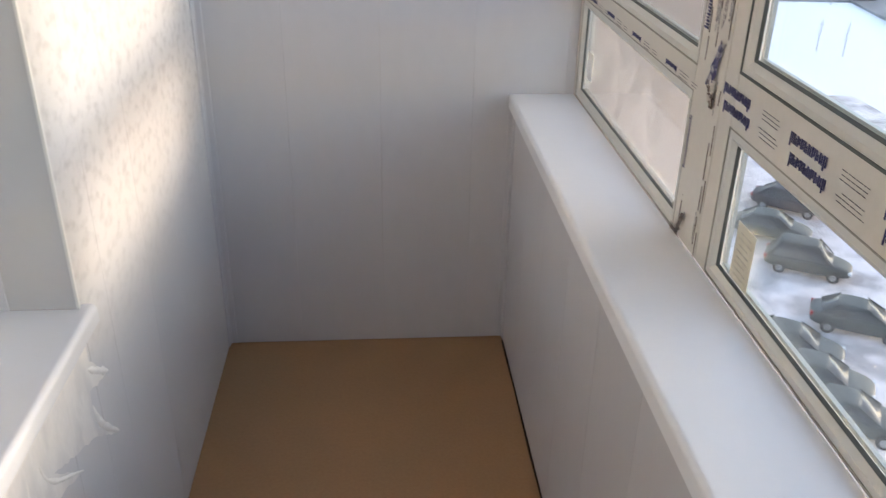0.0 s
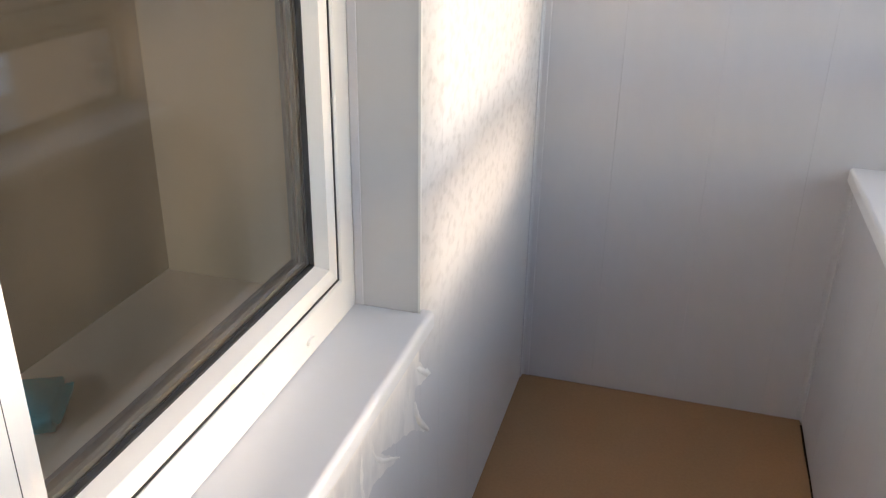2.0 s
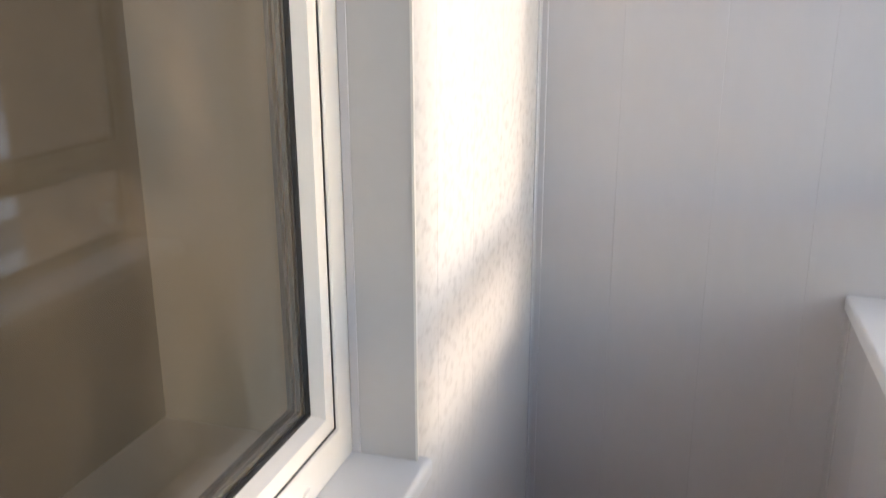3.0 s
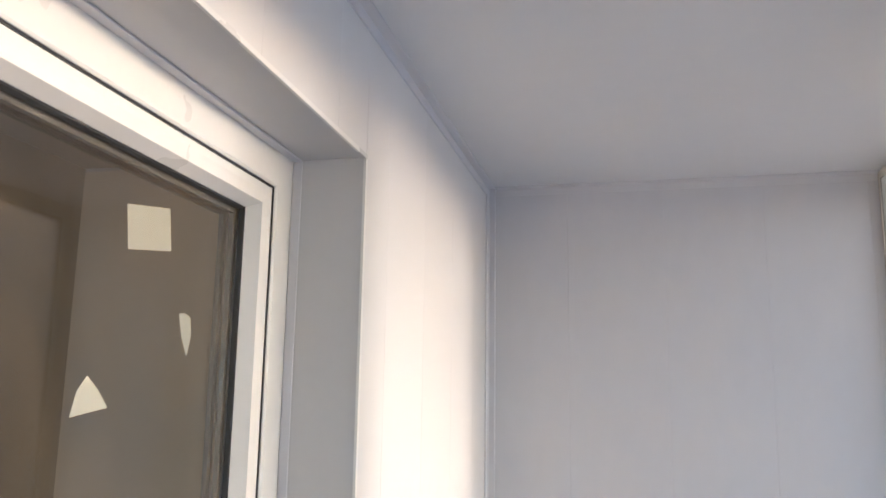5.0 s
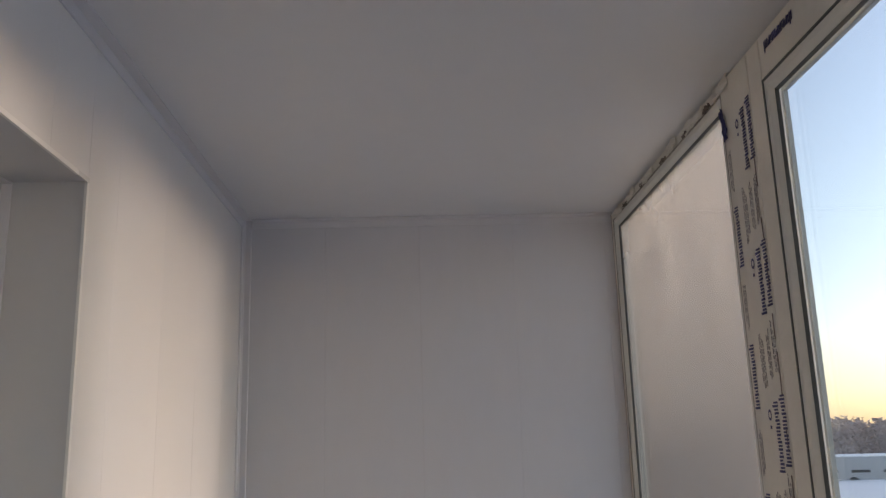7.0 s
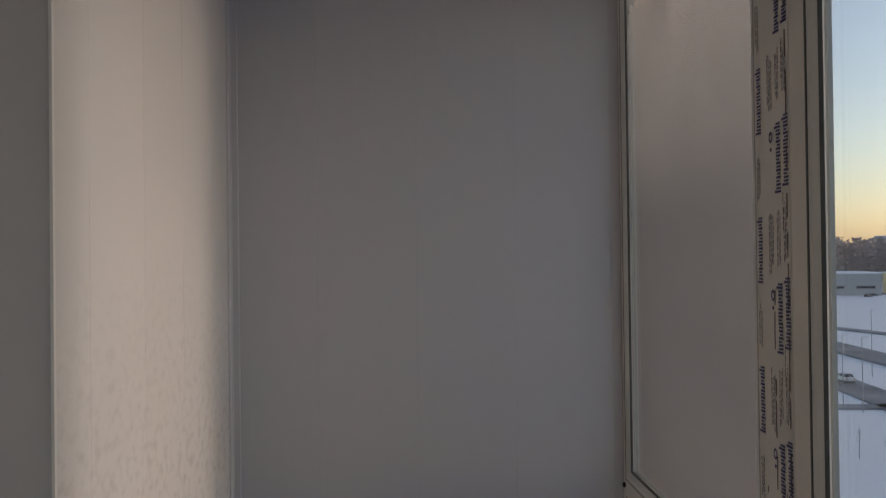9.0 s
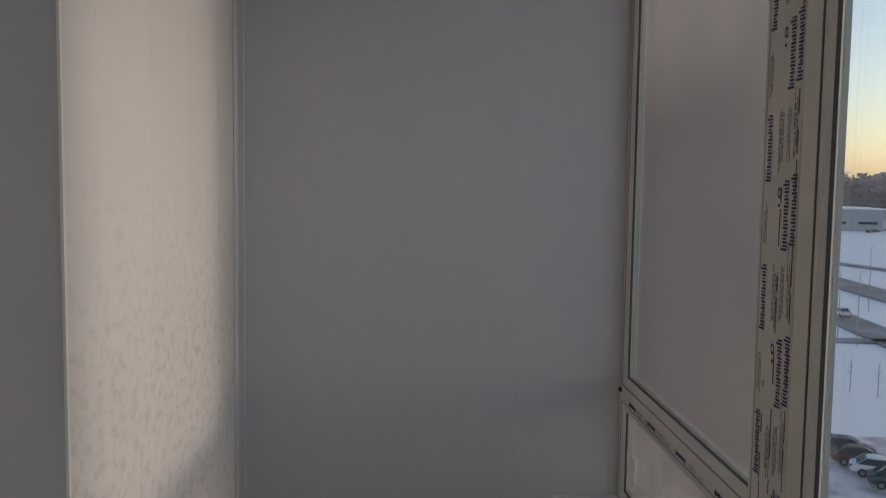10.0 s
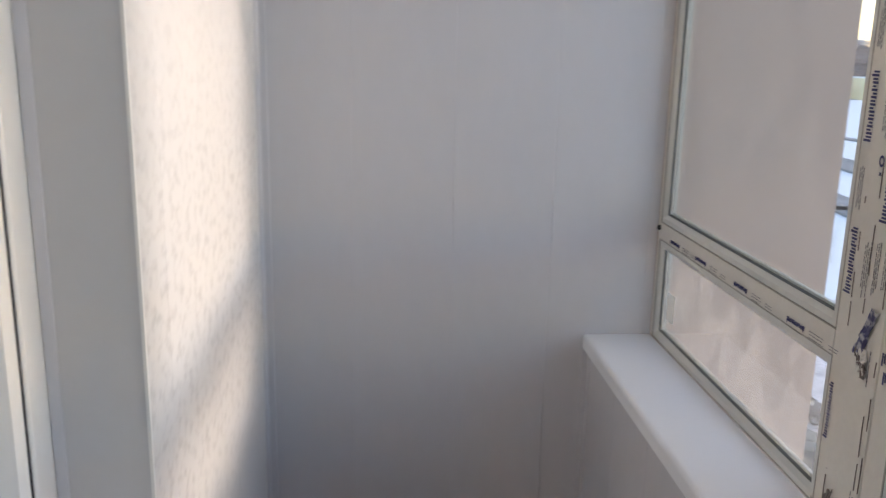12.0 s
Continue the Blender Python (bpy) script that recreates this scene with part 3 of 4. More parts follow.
# ---------------------------------------------------------------- house window
hwin = structure(empty("window_4"), "white plastic house window with dark glass and dusty panes", "window")
XH = -0.118
fo = (HW[0], HW[1], HW[2] + 0.001, HW[3])
fi = (HW[0] + 0.056, HW[1] - 0.056, 0.832, 2.119)
part("frame", ring([(*fo, XH), (*inset(fi, -0.003), XH), (*fi, XH - 0.003), (*fi, XH - 0.06), (*fo, XH - 0.06)]), M_PVC, hwin)
MULL = (-1.928, -1.823)
part("mullion", box((XH - 0.06, MULL[0], fi[2]), (XH, MULL[1], fi[3]), 0.002), M_PVC, hwin)
def sash(y0, y1):
    o = (y0, y1, fi[2] + 0.003, fi[3] - 0.003)
    s = part("sash", ring([(*o, XH - 0.006), (*inset(o, 0.012), XH - 0.005), (*inset(o, 0.0285), XH - 0.007), (*inset(o, 0.0365), XH - 0.029),
                           (*inset(o, 0.0365), XH - 0.06), (*o, XH - 0.06)]), M_PVC, hwin)
    part("gap_seal", ring([(*inset(o, -0.0029), XH - 0.0045), (*inset(o, 0.0005), XH - 0.0045), (*inset(o, 0.0005), XH - 0.02), (*inset(o, -0.0029), XH - 0.02)]), M_GASKET, s)
    part("gasket", ring([(*inset(o, 0.0367), XH - 0.0295), (*inset(o, 0.0390), XH - 0.0305), (*inset(o, 0.0415), XH - 0.0370), (*inset(o, 0.0367), XH - 0.0370)]), M_GASKET, s)
    for d0, x0, w in ((0.0385, 0.0415, 0.009), (0.0400, 0.056, 0.0105)):
        part("spacer", ring([(*inset(o, d0), XH - x0), (*inset(o, d0 + w), XH - x0), (*inset(o, d0 + w), XH - x0 - 0.007), (*inset(o, d0), XH - x0 - 0.007)]), M_SPACER, s)
    g = inset(o, 0.0375)
    for x in (0.0375, 0.0525):
        part("pane", box((XH - x - 0.003, g[0], g[2]), (XH - x, g[1], g[3])), M_GLASS_DUSTY if x < 0.04 else M_GLASS_IN, s)
    return s
s1 = sash(MULL[1] + 0.003, fi[1] - 0.003)
sash(fi[0] + 0.003, MULL[0] - 0.003)
# paper stickers left on the outer pane
XS = XH - 0.0415
def sticker(pts, label):
    bm = bmesh.new()
    a = [bm.verts.new((XS, y, z)) for y, z in pts]
    b = [bm.verts.new((XS + 0.0006, y, z)) for y, z in pts]
    bm.faces.new(a)
    bm.faces.new(b[::-1])
    for i in range(len(pts)):
        bm.faces.new((a[i], a[(i + 1) % len(pts)], b[(i + 1) % len(pts)], b[i]))
    part("paper_sticker", bm, M_PAPER, s1, label)
sticker([(-1.424, 2.020), (-1.335, 2.035), (-1.326, 1.983), (-1.415, 1.969)], "square white paper sticker")
sticker([(-1.297, 1.909), (-1.283, 1.911), (-1.269, 1.907), (-1.264, 1.885), (-1.272, 1.857), (-1.288, 1.882)], "torn scrap of white paper")
sticker([(-1.490, 1.782), (-1.428, 1.792), (-1.446, 1.810), (-1.467, 1.825), (-1.482, 1.809)], "torn rounded scrap of white paper")
bm = bmesh.new()
tube(bm, (XH - 0.001, 0, 0), (XH + 0.004, 0, 0), 0.5, 0.42, 12)
for v in bm.verts:
    v.co.y, v.co.z = -1.247 + v.co.y * 0.030, HW[2] + 0.027 + v.co.z * 0.014
part("drain_cap", bm, M_PVC, hwin, "small oval drainage cap")
# reveal lining and its edge strips
rev = structure(empty("window_reveal"), "pale grey plastic lining of the house window recess", "reveal")
part("side_lining", box((XH, HW[1] - 0.0005, HW[2] + 0.001), (-0.001, HW[1] + 0.006, HW[3])), M_REVEAL, rev)
part("side_lining", box((XH, HW[0] - 0.006, HW[2] + 0.001), (-0.001, HW[0] + 0.0005, HW[3])), M_REVEAL, rev)
part("top_lining", box((XH, HW[0], HW[3] - 0.0005), (-0.001, HW[1], HW[3] + 0.006)), M_REVEAL, rev)
part("edge_strip", prism([(0.002, HW[1] - 0.002), (0.002, HW[1] + 0.005), (0.0, HW[1] + 0.005), (0.0, HW[1]), (-0.002, HW[1]), (-0.002, HW[1] - 0.002)], "z", HW[2] + 0.001, HW[3]), M_PVC, rev)
part("edge_strip", prism([(0.002, HW[3] - 0.002), (0.002, HW[3] + 0.005), (0.0, HW[3] + 0.005), (0.0, HW[3]), (-0.002, HW[3]), (-0.002, HW[3] - 0.002)], "y", HW[0], HW[1] + 0.005), M_PVC, rev)
part("inner_strip", box((XH + 0.001, HW[1] - 0.0035, HW[2] + 0.001), (XH + 0.016, HW[1] - 0.001, HW[3] - 0.001), 0.0008), M_PANEL, rev)
part("inner_strip", box((XH + 0.001, HW[0], HW[3] - 0.0035), (XH + 0.016, HW[1] - 0.004, HW[3] - 0.001), 0.0008), M_PANEL, rev)

# dried sealant smeared on the wall below the sill's end
sealant = tagged(empty("sealant_smear", (0, -1.1, 0.7)), "whitish dried sealant smeared on the wall under the sill", "sealant")
def smear(outline, seed, thick, label, material):
    """A thin ragged patch wiped on the wall, thinner towards its rim."""
    rng = random.Random(seed)
    rim = []
    for i, (y, z) in enumerate(outline):
        y2, z2 = outline[(i + 1) % len(outline)]
        steps = max(2, int(math.hypot(y2 - y, z2 - z) / 0.012))
        for f in range(steps):
            rim.append((y + (y2 - y) * f / steps + rng.uniform(-0.0022, 0.0022), z + (z2 - z) * f / steps + rng.uniform(-0.0022, 0.0022)))
    bm = bmesh.new()
    face = bm.faces.new([bm.verts.new((0.0004, y + 1.1, z - 0.7)) for y, z in rim])
    bmesh.ops.inset_region(bm, faces=[face], thickness=0.004, depth=0.0)
    for v in face.verts:
        v.co.x += thick * rng.uniform(0.6, 1.3)
    bmesh.ops.triangulate(bm, faces=[face])
    return part("wiped_film", bm, material, sealant, label, smooth=True)
def ribbon(path, width, seed):
    """A raised bead of sealant, dragged along the wall and thinning out at its ends."""
    rng = random.Random(seed)
    bm = bmesh.new()
    pts = [Vector((0, y + 1.1, z - 0.7)) for y, z in path]
    fine = []
    for a, b, c, d in zip([pts[0]] + pts, pts, pts[1:], pts[2:] + [pts[-1]]):
        for t in (0.0, 0.25, 0.5, 0.75):
            fine.append(0.5 * (2 * b + (c - a) * t + (2 * a - 5 * b + 4 * c - d) * t * t + (3 * b - a - 3 * c + d) * t ** 3))
    fine.append(pts[-1])
    rows = []
    for i, p in enumerate(fine):
        d = (fine[min(i + 1, len(fine) - 1)] - fine[max(i - 1, 0)]).normalized()
        n = Vector((0, -d.z, d.y))
        w = width * (0.25 + 0.75 * math.sin(math.pi * (i + 0.6) / (len(fine) + 0.2))) * rng.uniform(0.7, 1.25)
        rows.append([bm.verts.new(p + n * w * f + Vector((0.0004 + h * w * rng.uniform(0.7, 1.2), 0, 0))) for f, h in ((-0.5, 0), (-0.25, 0.28), (0.1, 0.4), (0.5, 0))])
    for a, b in zip(rows, rows[1:]):
        for k in range(3):
            bm.faces.new((a[k], a[k + 1], b[k + 1], b[k]))
    return part("ridge", bm, M_PUTTY, sealant, smooth=True)
smear([(-1.072, 0.714), (-1.066, 0.668), (-1.040, 0.640), (-1.000, 0.603), (-1.052, 0.612), (-1.086, 0.622), (-1.092, 0.594), (-1.070, 0.548), (-1.038, 0.512),
       (-1.004, 0.478), (-1.058, 0.512), (-1.098, 0.542), (-1.180, 0.577), (-1.262, 0.612), (-1.215, 0.570), (-1.172, 0.536), (-1.240, 0.562), (-1.300, 0.576), (-1.336, 0.560),
       (-1.352, 0.520), (-1.420, 0.496), (-1.500, 0.508), (-1.590, 0.560), (-1.640, 0.640), (-1.640, 0.714)], 5, 0.0007,
      "thin whitish film of sealant wiped under the sill", M_WIPED)
ribbon([(-1.078, 0.660), (-1.052, 0.640), (-1.020, 0.616), (-1.000, 0.603)], 0.016, 1)
ribbon([(-1.092, 0.600), (-1.078, 0.560), (-1.045, 0.518), (-1.004, 0.478)], 0.017, 2)
ribbon([(-1.300, 0.664), (-1.290, 0.628), (-1.262, 0.598), (-1.215, 0.566), (-1.172, 0.537)], 0.009, 3)
ribbon([(-1.340, 0.668), (-1.346, 0.620), (-1.340, 0.570), (-1.356, 0.522)], 0.010, 4)

# ---------------------------------------------------------------- the room behind the house window
structure(part("room_wall", box((-3.7, -4.0, -0.1), (-3.5, 0.8, 2.6)), M_ROOM), "brownish papered far wall of the dim room", "wall")
structure(part("room_wall", box((-3.5, -0.62, -0.1), (XI, -0.5, 2.6)), M_ROOM), "brownish papered side wall of the dim room", "wall")
# opening in this unseen wall is added to let daylight brighten the room
side = structure(new("room_wall"), "unseen papered room wall with an opening added for daylight", "wall")
for lo, hi in (((-3.5, -4.0, -0.1), (-3.2, -3.8, 2.6)), ((-0.62, -4.0, -0.1), (XI, -3.8, 2.6)), ((-3.2, -4.0, -0.1), (-0.62, -3.8, 0.7)), ((-3.2, -4.0, 2.42), (-0.62, -3.8, 2.6))):
    part("masonry", box(lo, hi), M_ROOM, side)
structure(part("room_floor", box((-3.5, -3.8, -0.1), (XI, -0.62, 0.0)), M_ROOM_FLOOR), "brown floor of the dim room", "floor")
structure(part("room_ceiling", box((-3.5, -3.8, 2.5), (XI, -0.62, 2.6)), M_INNER), "pale ceiling of the dim room", "ceiling")
inner = part("window_sill", box((-0.50, HW[0], 0.735), (XH - 0.061, -1.03, 0.772), 0.006, 2), M_SILL_IN)
tagged(inner, "white indoor sill board behind the house window", "window sill", kind="structure")
structure(part("inner_reveal", box((XI, HW[1] - 0.0005, 0.773), (XH - 0.061, HW[1] + 0.012, HW[3])), M_INNER), "pale lining beside the window indoors", "reveal")
bm = box((-0.045, -0.055, 0.0), (0.045, 0.055, 0.035), 0.012, 2)
for v in bm.verts:
    v.co += Vector((noise.noise(v.co * 30), noise.noise(v.co * 30 + Vector((5, 0, 0))), 0)) * 0.006
sponge = part("sponge", bm, M_TEAL, smooth=True)
sponge.location, sponge.rotation_euler = (-0.40, -1.525, 0.7725), (0, 0, 0.5)
tagged(sponge, "small teal sponge lying on the indoor sill", "sponge")

# ---------------------------------------------------------------- outdoors
G = -19.3         # ground, seven storeys down
FAR = 1.3
def out(x, y):
    """Plan position outdoors, scaled about the balcony."""
    return (0.45 + FAR * (x - 0.45), -2.2 + FAR * (y + 2.2))
bm = bmesh.new()
ext = [-3000, -1200, -500] + [-200 + 20 * i for i in range(31)] + [600, 1200, 3000]
vv = {}
for i, x in enumerate(ext):
    for j, y in enumerate(ext):
        z = G - 0.35 + 0.3 * noise.noise(Vector((x * 0.02, y * 0.02, 0)))
        vv[i, j] = bm.verts.new((x, y, z))
for i in range(len(ext) - 1):
    for j in range(len(ext) - 1):
        bm.faces.new((vv[i, j], vv[i + 1, j], vv[i + 1, j + 1], vv[i, j + 1]))
structure(part("ground", bm, M_SNOW, smooth=True), "wide snow-covered open ground reaching the horizon", "ground")
structure(part("car_park", box((3, -40, G - 1), (41.5, 66, G)), M_TRODDEN), "trodden snow of the parking strip below the house", "pavement")
def road(p, q, w, name="road"):
    p, q, w = Vector(out(*p)), Vector(out(*q)), w * FAR
    d = (q - p).normalized()
    s = Vector((-d.y, d.x)) * w / 2
    bm = bmesh.new()
    lo = [bm.verts.new((*(c), G - 0.8)) for c in (p - s, q - s, q + s, p + s)]
    hi = [bm.verts.new((*(c), G + 0.02)) for c in (p - s, q - s, q + s, p + s)]
    bm.faces.new(hi)
    for i in range(4):
        bm.faces.new((lo[i], lo[(i + 1) % 4], hi[(i + 1) % 4], hi[i]))
    return structure(part(name, bm, M_ROAD), "grey slushy road crossing the snow field", "road")
road((58.4, -40), (92, 350), 6.5)
road((36.7, -30), (82, 310), 5)
road((60, 330), (114, 70), 3)
road((33, 86), (52, 84), 2.2)
road((-60, 420), (520, 190), 14)

def rounded(ob):
    sub = ob.modifiers.new("rounded", "SUBSURF")
    sub.levels = sub.render_levels = 1
    return ob
def car(paint, label, at, heading, van=False):
    """A parked car: body loft, glasshouse, roof, wheels with rims, lamps. Length along x."""
    top = empty("car", (*out(at[0], at[1]), at[2]))
    top.rotation_euler.z = radians(heading)
    tagged(top, label, "car", "parked cars")
    L = 2.15
    st = [(-L, 0.55, 0.42, 0.78), (-L + 0.12, 0.78, 0.28, 0.92), (-1.3, 0.86, 0.22, 0.98), (-0.6, 0.88, 0.20, 0.98), (0.5, 0.88, 0.20, 0.96),
          (1.1, 0.86, 0.22, 0.92), (1.7, 0.80, 0.25, 0.80), (L - 0.1, 0.70, 0.30, 0.68), (L, 0.52, 0.40, 0.60)]
    bm = bmesh.new()
    rows = []
    for x, w, z0, z1 in st:
        sec = [(-w * 0.9, z0), (-w, z0 + 0.12), (-w, (z0 + z1) / 2 + 0.05), (-w * 0.95, z1 - 0.05), (-w * 0.82, z1), (w * 0.82, z1), (w * 0.95, z1 - 0.05),
               (w, (z0 + z1) / 2 + 0.05), (w, z0 + 0.12), (w * 0.9, z0)]
        rows.append([bm.verts.new((x, y, z)) for y, z in sec])
    for a, b in zip(rows, rows[1:]):
        for i in range(10):
            j = (i + 1) % 10
            bm.faces.new((a[i], a[j], b[j], b[i]))
    bm.faces.new(rows[0])
    bm.faces.new(rows[-1][::-1])
    rounded(part("body", bm, paint, top, smooth=True))
    hr = 1.72 if van else 1.46
    gx = (-1.95, -1.45, 0.35, 1.15) if van else (-1.7, -0.95, 0.2, 1.05)
    def tier(bm, f, z, w):
        x0, x1 = gx[0] + (gx[1] - gx[0]) * f, gx[3] + (gx[2] - gx[3]) * f
        return [bm.verts.new(c) for c in ((x0, -w * 0.9, z), (x0 + 0.25, -w, z), (x1 - 0.3, -w, z), (x1, -w * 0.86, z),
                                          (x1, w * 0.86, z), (x1 - 0.3, w, z), (x0 + 0.25, w, z), (x0, w * 0.9, z))]
    def stack(tiers, cap):
        for a, b in zip(tiers, tiers[1:]):
            for i in range(8):
                bm.faces.new((a[i], a[(i + 1) % 8], b[(i + 1) % 8], b[i]))
        if cap:
            bm.faces.new(tiers[-1])
    bm = bmesh.new()
    stack([tier(bm, 0.0, 0.92, 0.78), tier(bm, 0.42, 1.14, 0.74), tier(bm, 0.86, hr - 0.09, 0.65)], True)
    part("windows", bm, M_CARGLASS, top, smooth=True)
    bm = bmesh.new()
    stack([tier(bm, 0.84, hr - 0.10, 0.665), tier(bm, 0.92, hr - 0.05, 0.64), tier(bm, 1.06, hr - 0.015, 0.56), tier(bm, 1.25, hr, 0.38)], True)
    rounded(part("roof", bm, paint, top, smooth=True))
    for s in (-1, 1):
        for x in (-1.28, 1.32):
            bm = bmesh.new()
            tube(bm, (x, s * 0.70, 0.31), (x, s * 0.89, 0.31), 0.31, 0.31, 14)
            wh = part("wheel", bm, M_TYRE, top)
            bm = bmesh.new()
            tube(bm, (x, s * 0.80, 0.31), (x, s * 0.905, 0.31), 0.19, 0.17, 10)
            part("rim", bm, M_METAL, wh)
        part("headlight", box((L - 0.20, s * 0.58 - 0.14, 0.52), (L - 0.02, s * 0.58 + 0.14, 0.66), 0.03), M_LAMP, top)
        part("tail_light", box((-L + 0.02, s * 0.60 - 0.11, 0.66), (-L + 0.16, s * 0.60 + 0.11, 0.84), 0.02), M_TAIL, top)
        for a, b in ((gx[0], gx[1]), (gx[3], gx[2])):
            bm = bmesh.new()
            tube(bm, (a, s * 0.76, 0.92), (b, s * 0.63, hr - 0.03), 0.035, 0.03, 5)
            part("pillar", bm, paint, top)
    return top
def paint(name, c):
    return mat(name, c, 0.5, vary=0.08, scale=1.5, grain=8)
P_GREEN, P_SILVER, P_BLACK = paint("paint_grey_green", (0.032, 0.042, 0.039)), paint("paint_silver", (0.042, 0.052, 0.049)), paint("paint_black", (0.04, 0.035, 0.04))
P_BLUE, P_RED, P_WHITE = paint("paint_dark_blue", (0.05, 0.075, 0.10)), paint("paint_maroon", (0.10, 0.035, 0.03)), paint("paint_white", (0.7, 0.7, 0.7))
for pt, lb, x, y, h, v in (
        (P_BLACK, "black car parked on trodden snow", 19.4, 32.3, -38, False), (P_SILVER, "dull silver-green hatchback on trodden snow", 17.4, 29.6, -30, False),
        (P_GREEN, "grey-green estate car with dirty paint", 17.5, 26.4, -30, True), (P_SILVER, "dull silver-green car on snow", 17.3, 22.0, -28, False),
        (P_GREEN, "grey-green car parked nose out on snow", 14.2, 20.6, -30, False), (P_SILVER, "silver car parked nose out on snow", 14.2, 18.7, -30, False),
        (P_GREEN, "dusty green car parked nose out", 14.2, 16.8, -30, False), (P_BLUE, "dark blue car with frosted windows", 26.9, 46.7, -20, False),
        (P_RED, "maroon car parked on snow", 26.8, 44.8, -22, False), (P_WHITE, "white hatchback parked on snow", 26.9, 42.9, -25, False),
        (P_BLUE, "dark blue hatchback parked on snow", 26.9, 41.0, -25, False), (P_WHITE, "white car on the slushy road", 54.7, 101.0, 84, False),
        (P_BLACK, "dark car on the slushy road", 56.2, 113.0, 84, False)):
    car(pt, lb, (x, y, G + (0.02 if x > 50 else 0.0)), h, v)

for k, (x, y) in enumerate(((150, 306), (158, 309), (171, 301), (186, 300), (166, 296), (194, 303))):
    far = car((P_WHITE, P_SILVER, P_BLACK)[k % 3], "parked car far off by the warehouse", (x, y, G - 0.1), -20 + 13 * k)

def lamp_post(x, y, h):
    top = tagged(empty("street_lamp", (*out(x, y), G - 0.05)), "thin grey steel street lamp post in snow", "street lamp", "street lamps")
    bm = bmesh.new()
    tube(bm, (0, 0, -0.5), (0, 0, h), 0.08, 0.05, 8)
    part("pole", bm, M_METAL, top)
    bm = bmesh.new()
    tube(bm, (0, 0, h), (0.35, -0.15, h + 0.12), 0.03, 0.025, 6)
    part("arm", bm, M_METAL, top)
    part("lamp_head", box((0.28, -0.22, h + 0.08), (0.62, -0.08, h + 0.15), 0.02), M_CLAD, top)
for x, y, h in ((46.5, 82.0, 9.7), (45.5, 84.0, 9.7), (61.5, 107.0, 11.0), (90, 62, 10.4)):
    lamp_post(x, y, h)

def sapling(x, y, h, seed):
    rng = random.Random(seed)
    top = tagged(empty("sapling", (*out(x, y), G - 0.1)), "bare young tree standing in deep snow", "tree", "young trees")
    bm = bmesh.new()
    tube(bm, (0, 0, -0.5), (rng.uniform(-.1, .1), 0, h), 0.04, 0.014, 6)
    part("trunk", bm, M_TWIG, top)
    bm = bmesh.new()
    for i in range(14):
        z = h * rng.uniform(0.4, 0.98)
        a = rng.uniform(0, 6.28)
        r = (h - z) * 0.16 + 0.08
        q = (r * math.cos(a), r * math.sin(a), z + r * 1.1)
        tube(bm, (0, 0, z), q, 0.014, 0.005, 4)
        tube(bm, tuple(c * 0.6 + (0, 0, z)[k] * 0.4 for k, c in enumerate(q)), (q[0] * 1.1, q[1] * 0.7, q[2] + 0.25), 0.007, 0.003, 3)
    part("crown", bm, M_TWIG, top)
for i, (x, y, h) in enumerate(((36.0, 63.5, 2.9), (37.2, 61.5, 3.2), (41.0, 58.5, 3.1), (42.0, 61.0, 2.8), (48, 52, 3.1), (33, 72, 2.9))):
    sapling(x, y, h, i)

# far woods, one uneven belt
rng = random.Random(11)
verts, faces = [], []
for i in range(3600):
    a = rng.uniform(-0.25, 1.75)
    d = rng.uniform(611, 832)
    x, y, h = d * math.cos(a), d * math.sin(a), rng.uniform(27, 33) + 2 * math.sin(a * 23)
    w = rng.uniform(2.9, 5.5)
    k = len(verts)
    verts += [(x - 0.3, y, G), (x + 0.3, y, G), (x, y, G + h)]
    faces.append((k, k + 1, k + 2))
    for j in range(30):
        z = G + h * rng.uniform(0.02, 1.0)
        s = w * (1.15 - 0.6 * (z - G) / h)
        cx, cy, cz = x + rng.uniform(-s, s), y + rng.uniform(-s, s), z
        k = len(verts)
        for _ in range(4):
            verts.append((cx + rng.uniform(-2.2, 2.2), cy + rng.uniform(-2.2, 2.2), cz + rng.uniform(-1.7, 2.1)))
        faces += [(k, k + 1, k + 2), (k, k + 2, k + 3)]
me = bpy.data.meshes.new("far_woods")
me.from_pydata(verts, [], faces)
me.materials.append(M_WOODS)
tagged(new("far_woods", me), "grey-brown bare woods along the horizon", "woods", kind="stuff")

def block(name, label, at, size, heading, m, windows=0):
    top = tagged(empty(name, (*out(at[0], at[1]), at[2])), label, "building")
    top.rotation_euler.z = radians(heading)
    sx, sy, sz = (FAR * c for c in size)
    part("wall", box((-sx / 2, -sy / 2, -1), (sx / 2, sy / 2, sz)), m, top)
    part("roof", box((-sx / 2 - 0.3, -sy / 2 - 0.3, sz + 0.004), (sx / 2 + 0.3, sy / 2 + 0.3, sz + 0.6), 0.1), M_SNOW, top)
    for i in range(windows):
        x = -sx / 2 + sx * (i + 0.5) / windows
        part("window", box((x - sx / windows * 0.3, -sy / 2 - 0.06, sz * 0.3), (x + sx / windows * 0.3, -sy / 2 - 0.004, sz * 0.42)), M_CARGLASS, top)
    return top
block("warehouse", "long low grey warehouse with snow on its roof", (150, 331, G), (66, 30, 8.0), -14, M_CLAD, 6)
block("office_block", "pale yellow low block lit by the sun", (188.5, 317, G), (6.5, 6.5, 8.0), 40, M_YELLOW, 3)
block("office_block", "small white annex lit by the sun", (193.5, 314, G), (4.5, 4.5, 5.5), 40, M_PVC, 2)
block("apartment_tower", "distant apartment tower behind the woods", (402, 695, G), (10, 10, 29.5), 20, M_CLAD)
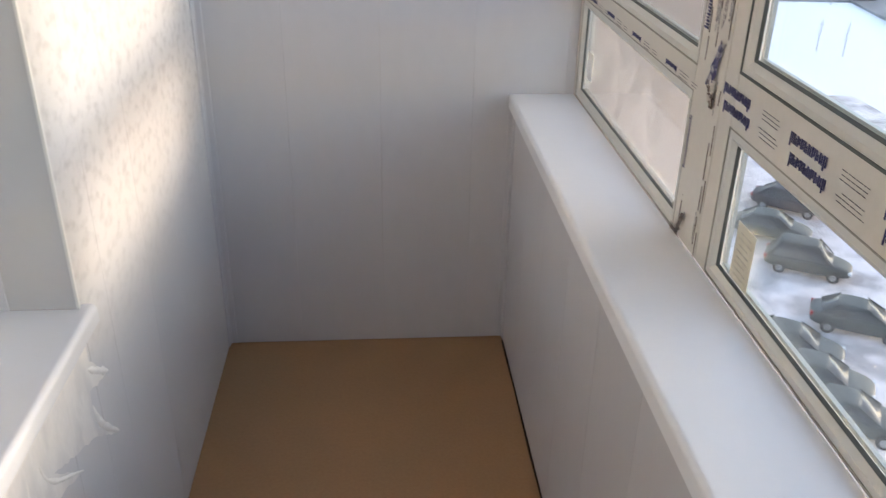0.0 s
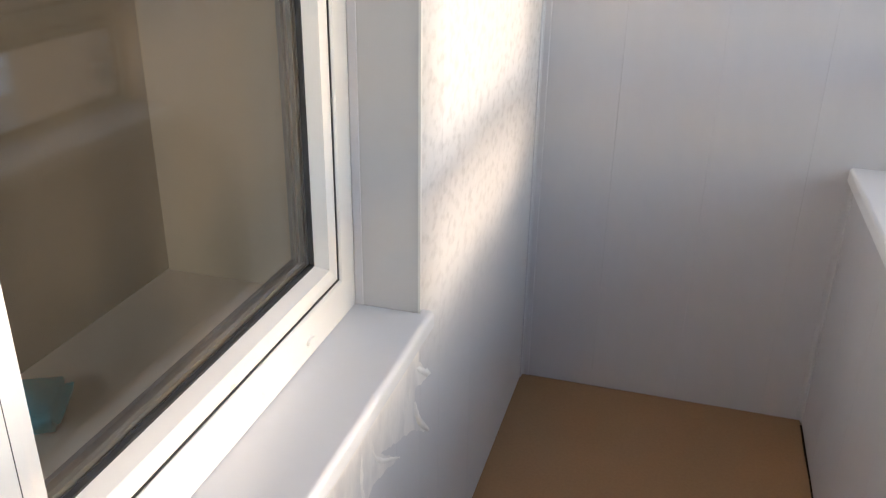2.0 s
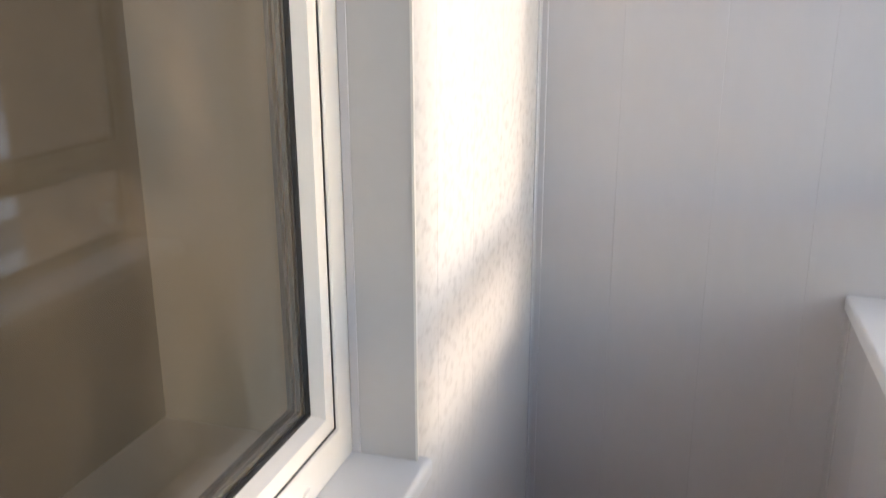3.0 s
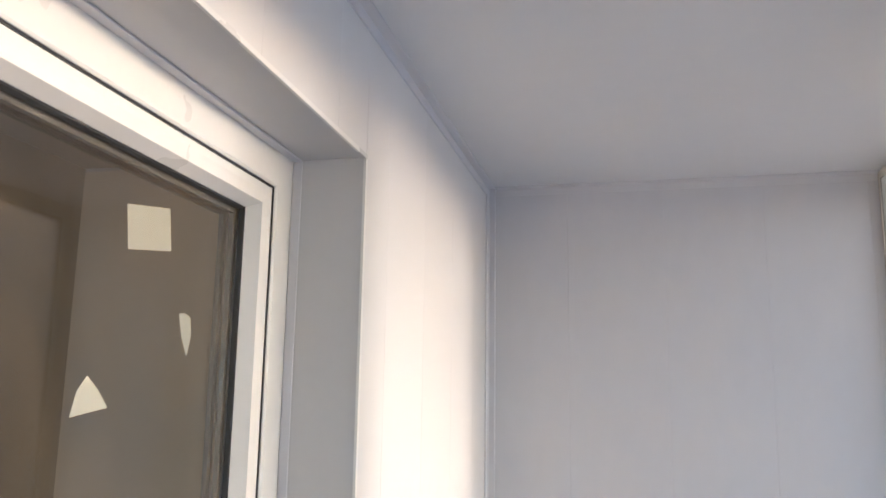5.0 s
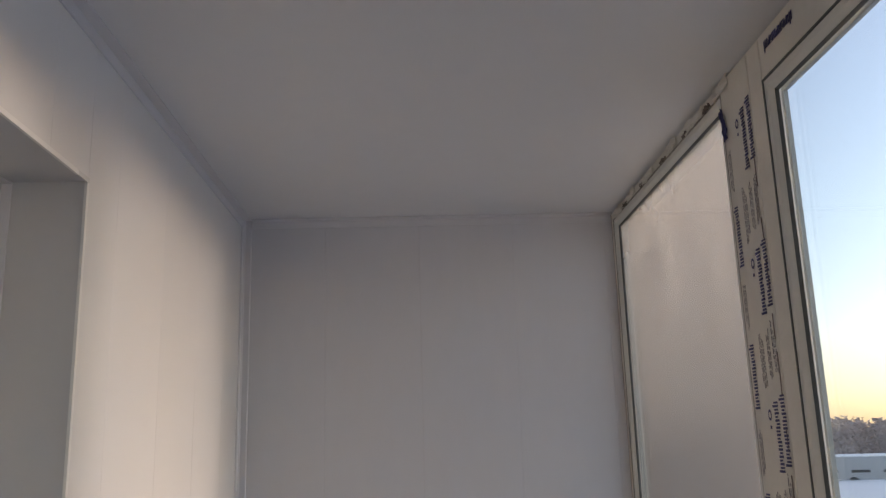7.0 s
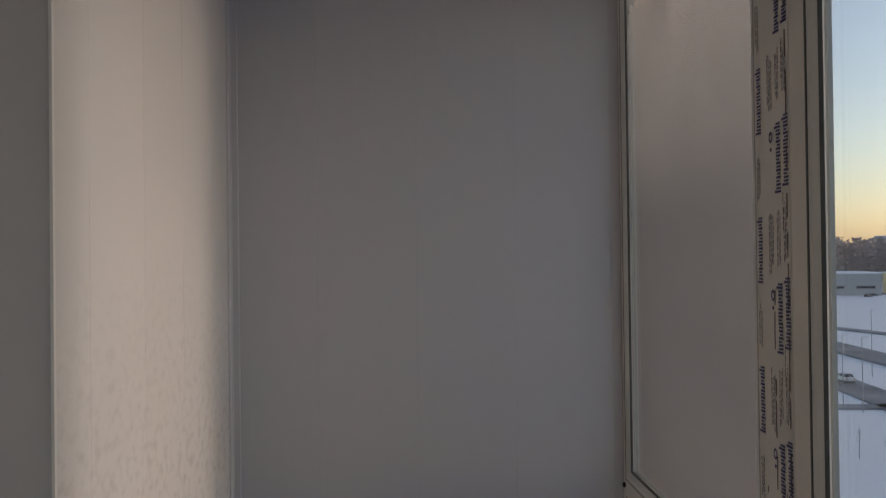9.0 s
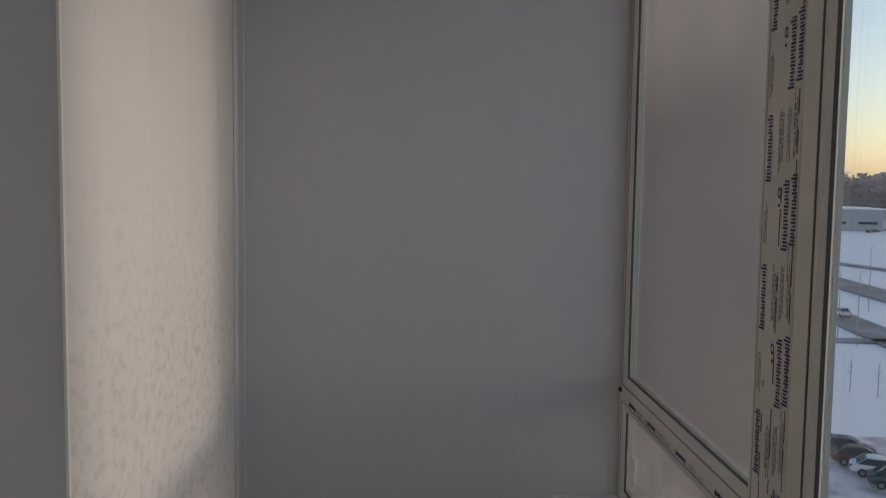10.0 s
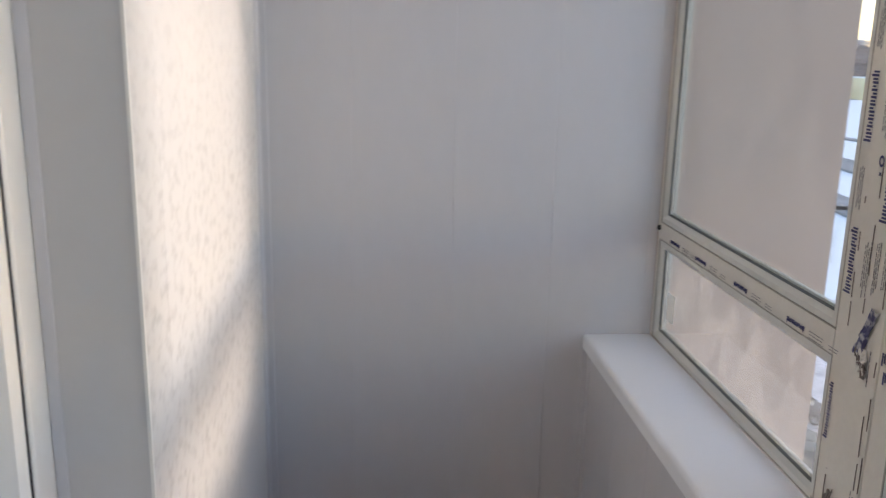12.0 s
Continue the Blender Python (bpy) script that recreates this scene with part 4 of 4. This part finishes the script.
block("apartment_tower", "distant apartment tower behind the woods", (428, 690, G), (11, 10, 36), 20, M_CLAD)

# ---------------------------------------------------------------- wall panels, piece by piece
def slab_x(y0, y1, z0, z1):
    """Panel facing +x, front at x = 0, with chamfered long edges."""
    c = 0.0004
    return prism([(-PANEL_T + 0.0005, y0 + 0.0002), (-0.0004, y0 + 0.0002), (0.0, y0 + c), (0.0, y1 - c), (-0.0004, y1 - 0.0002), (-PANEL_T + 0.0005, y1 - 0.0002)], "z", z0, z1)
seams = [-0.030 + 0.2515 * k for k in range(6)]
for a, b in zip(seams, seams[1:]):
    a, b = max(a, 0.0), min(b, 1.0)
    if b - a > 0.01:
        c = 0.0009
        bm = prism([(a + 0.0001, PANEL_T - 0.0005), (a + 0.0001, 0.0006), (a + c, 0.0), (b - c, 0.0), (b - 0.0001, 0.0006), (b - 0.0001, PANEL_T - 0.0005)], "z", 0.0, H)
        part("panel", bm, M_PANEL, wall_end)
y = 0.0
cuts = [0.0]
while cuts[-1] > YB + 0.01:
    nxt = max(YB, -0.188 - 0.249 * (len(cuts) - 1))
    cuts.append(nxt)
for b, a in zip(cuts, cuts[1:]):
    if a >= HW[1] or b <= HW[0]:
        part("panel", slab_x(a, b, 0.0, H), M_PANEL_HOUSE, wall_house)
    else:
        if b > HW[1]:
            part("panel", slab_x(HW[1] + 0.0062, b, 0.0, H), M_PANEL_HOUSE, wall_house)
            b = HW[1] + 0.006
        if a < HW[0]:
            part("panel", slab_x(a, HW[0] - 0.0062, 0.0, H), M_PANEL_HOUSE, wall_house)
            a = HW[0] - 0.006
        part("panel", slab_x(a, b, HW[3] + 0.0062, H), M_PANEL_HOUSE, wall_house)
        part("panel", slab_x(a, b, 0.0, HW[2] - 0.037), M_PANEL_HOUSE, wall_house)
for k in range(14):
    b, a = -0.249 * k, max(YB, -0.249 * (k + 1))
    if b - a > 0.02:
        c = 0.0006
        bm = prism([(0.84 + PANEL_T - 0.0005, a + 0.0002), (0.8408, a + 0.0002), (0.84, a + c), (0.84, b - c), (0.8408, b - 0.0002), (0.84 + PANEL_T - 0.0005, b - 0.0002)],
                   "z", 0.0, SILL_Z - 0.043)
        part("panel", bm, M_PANEL, wall_front)
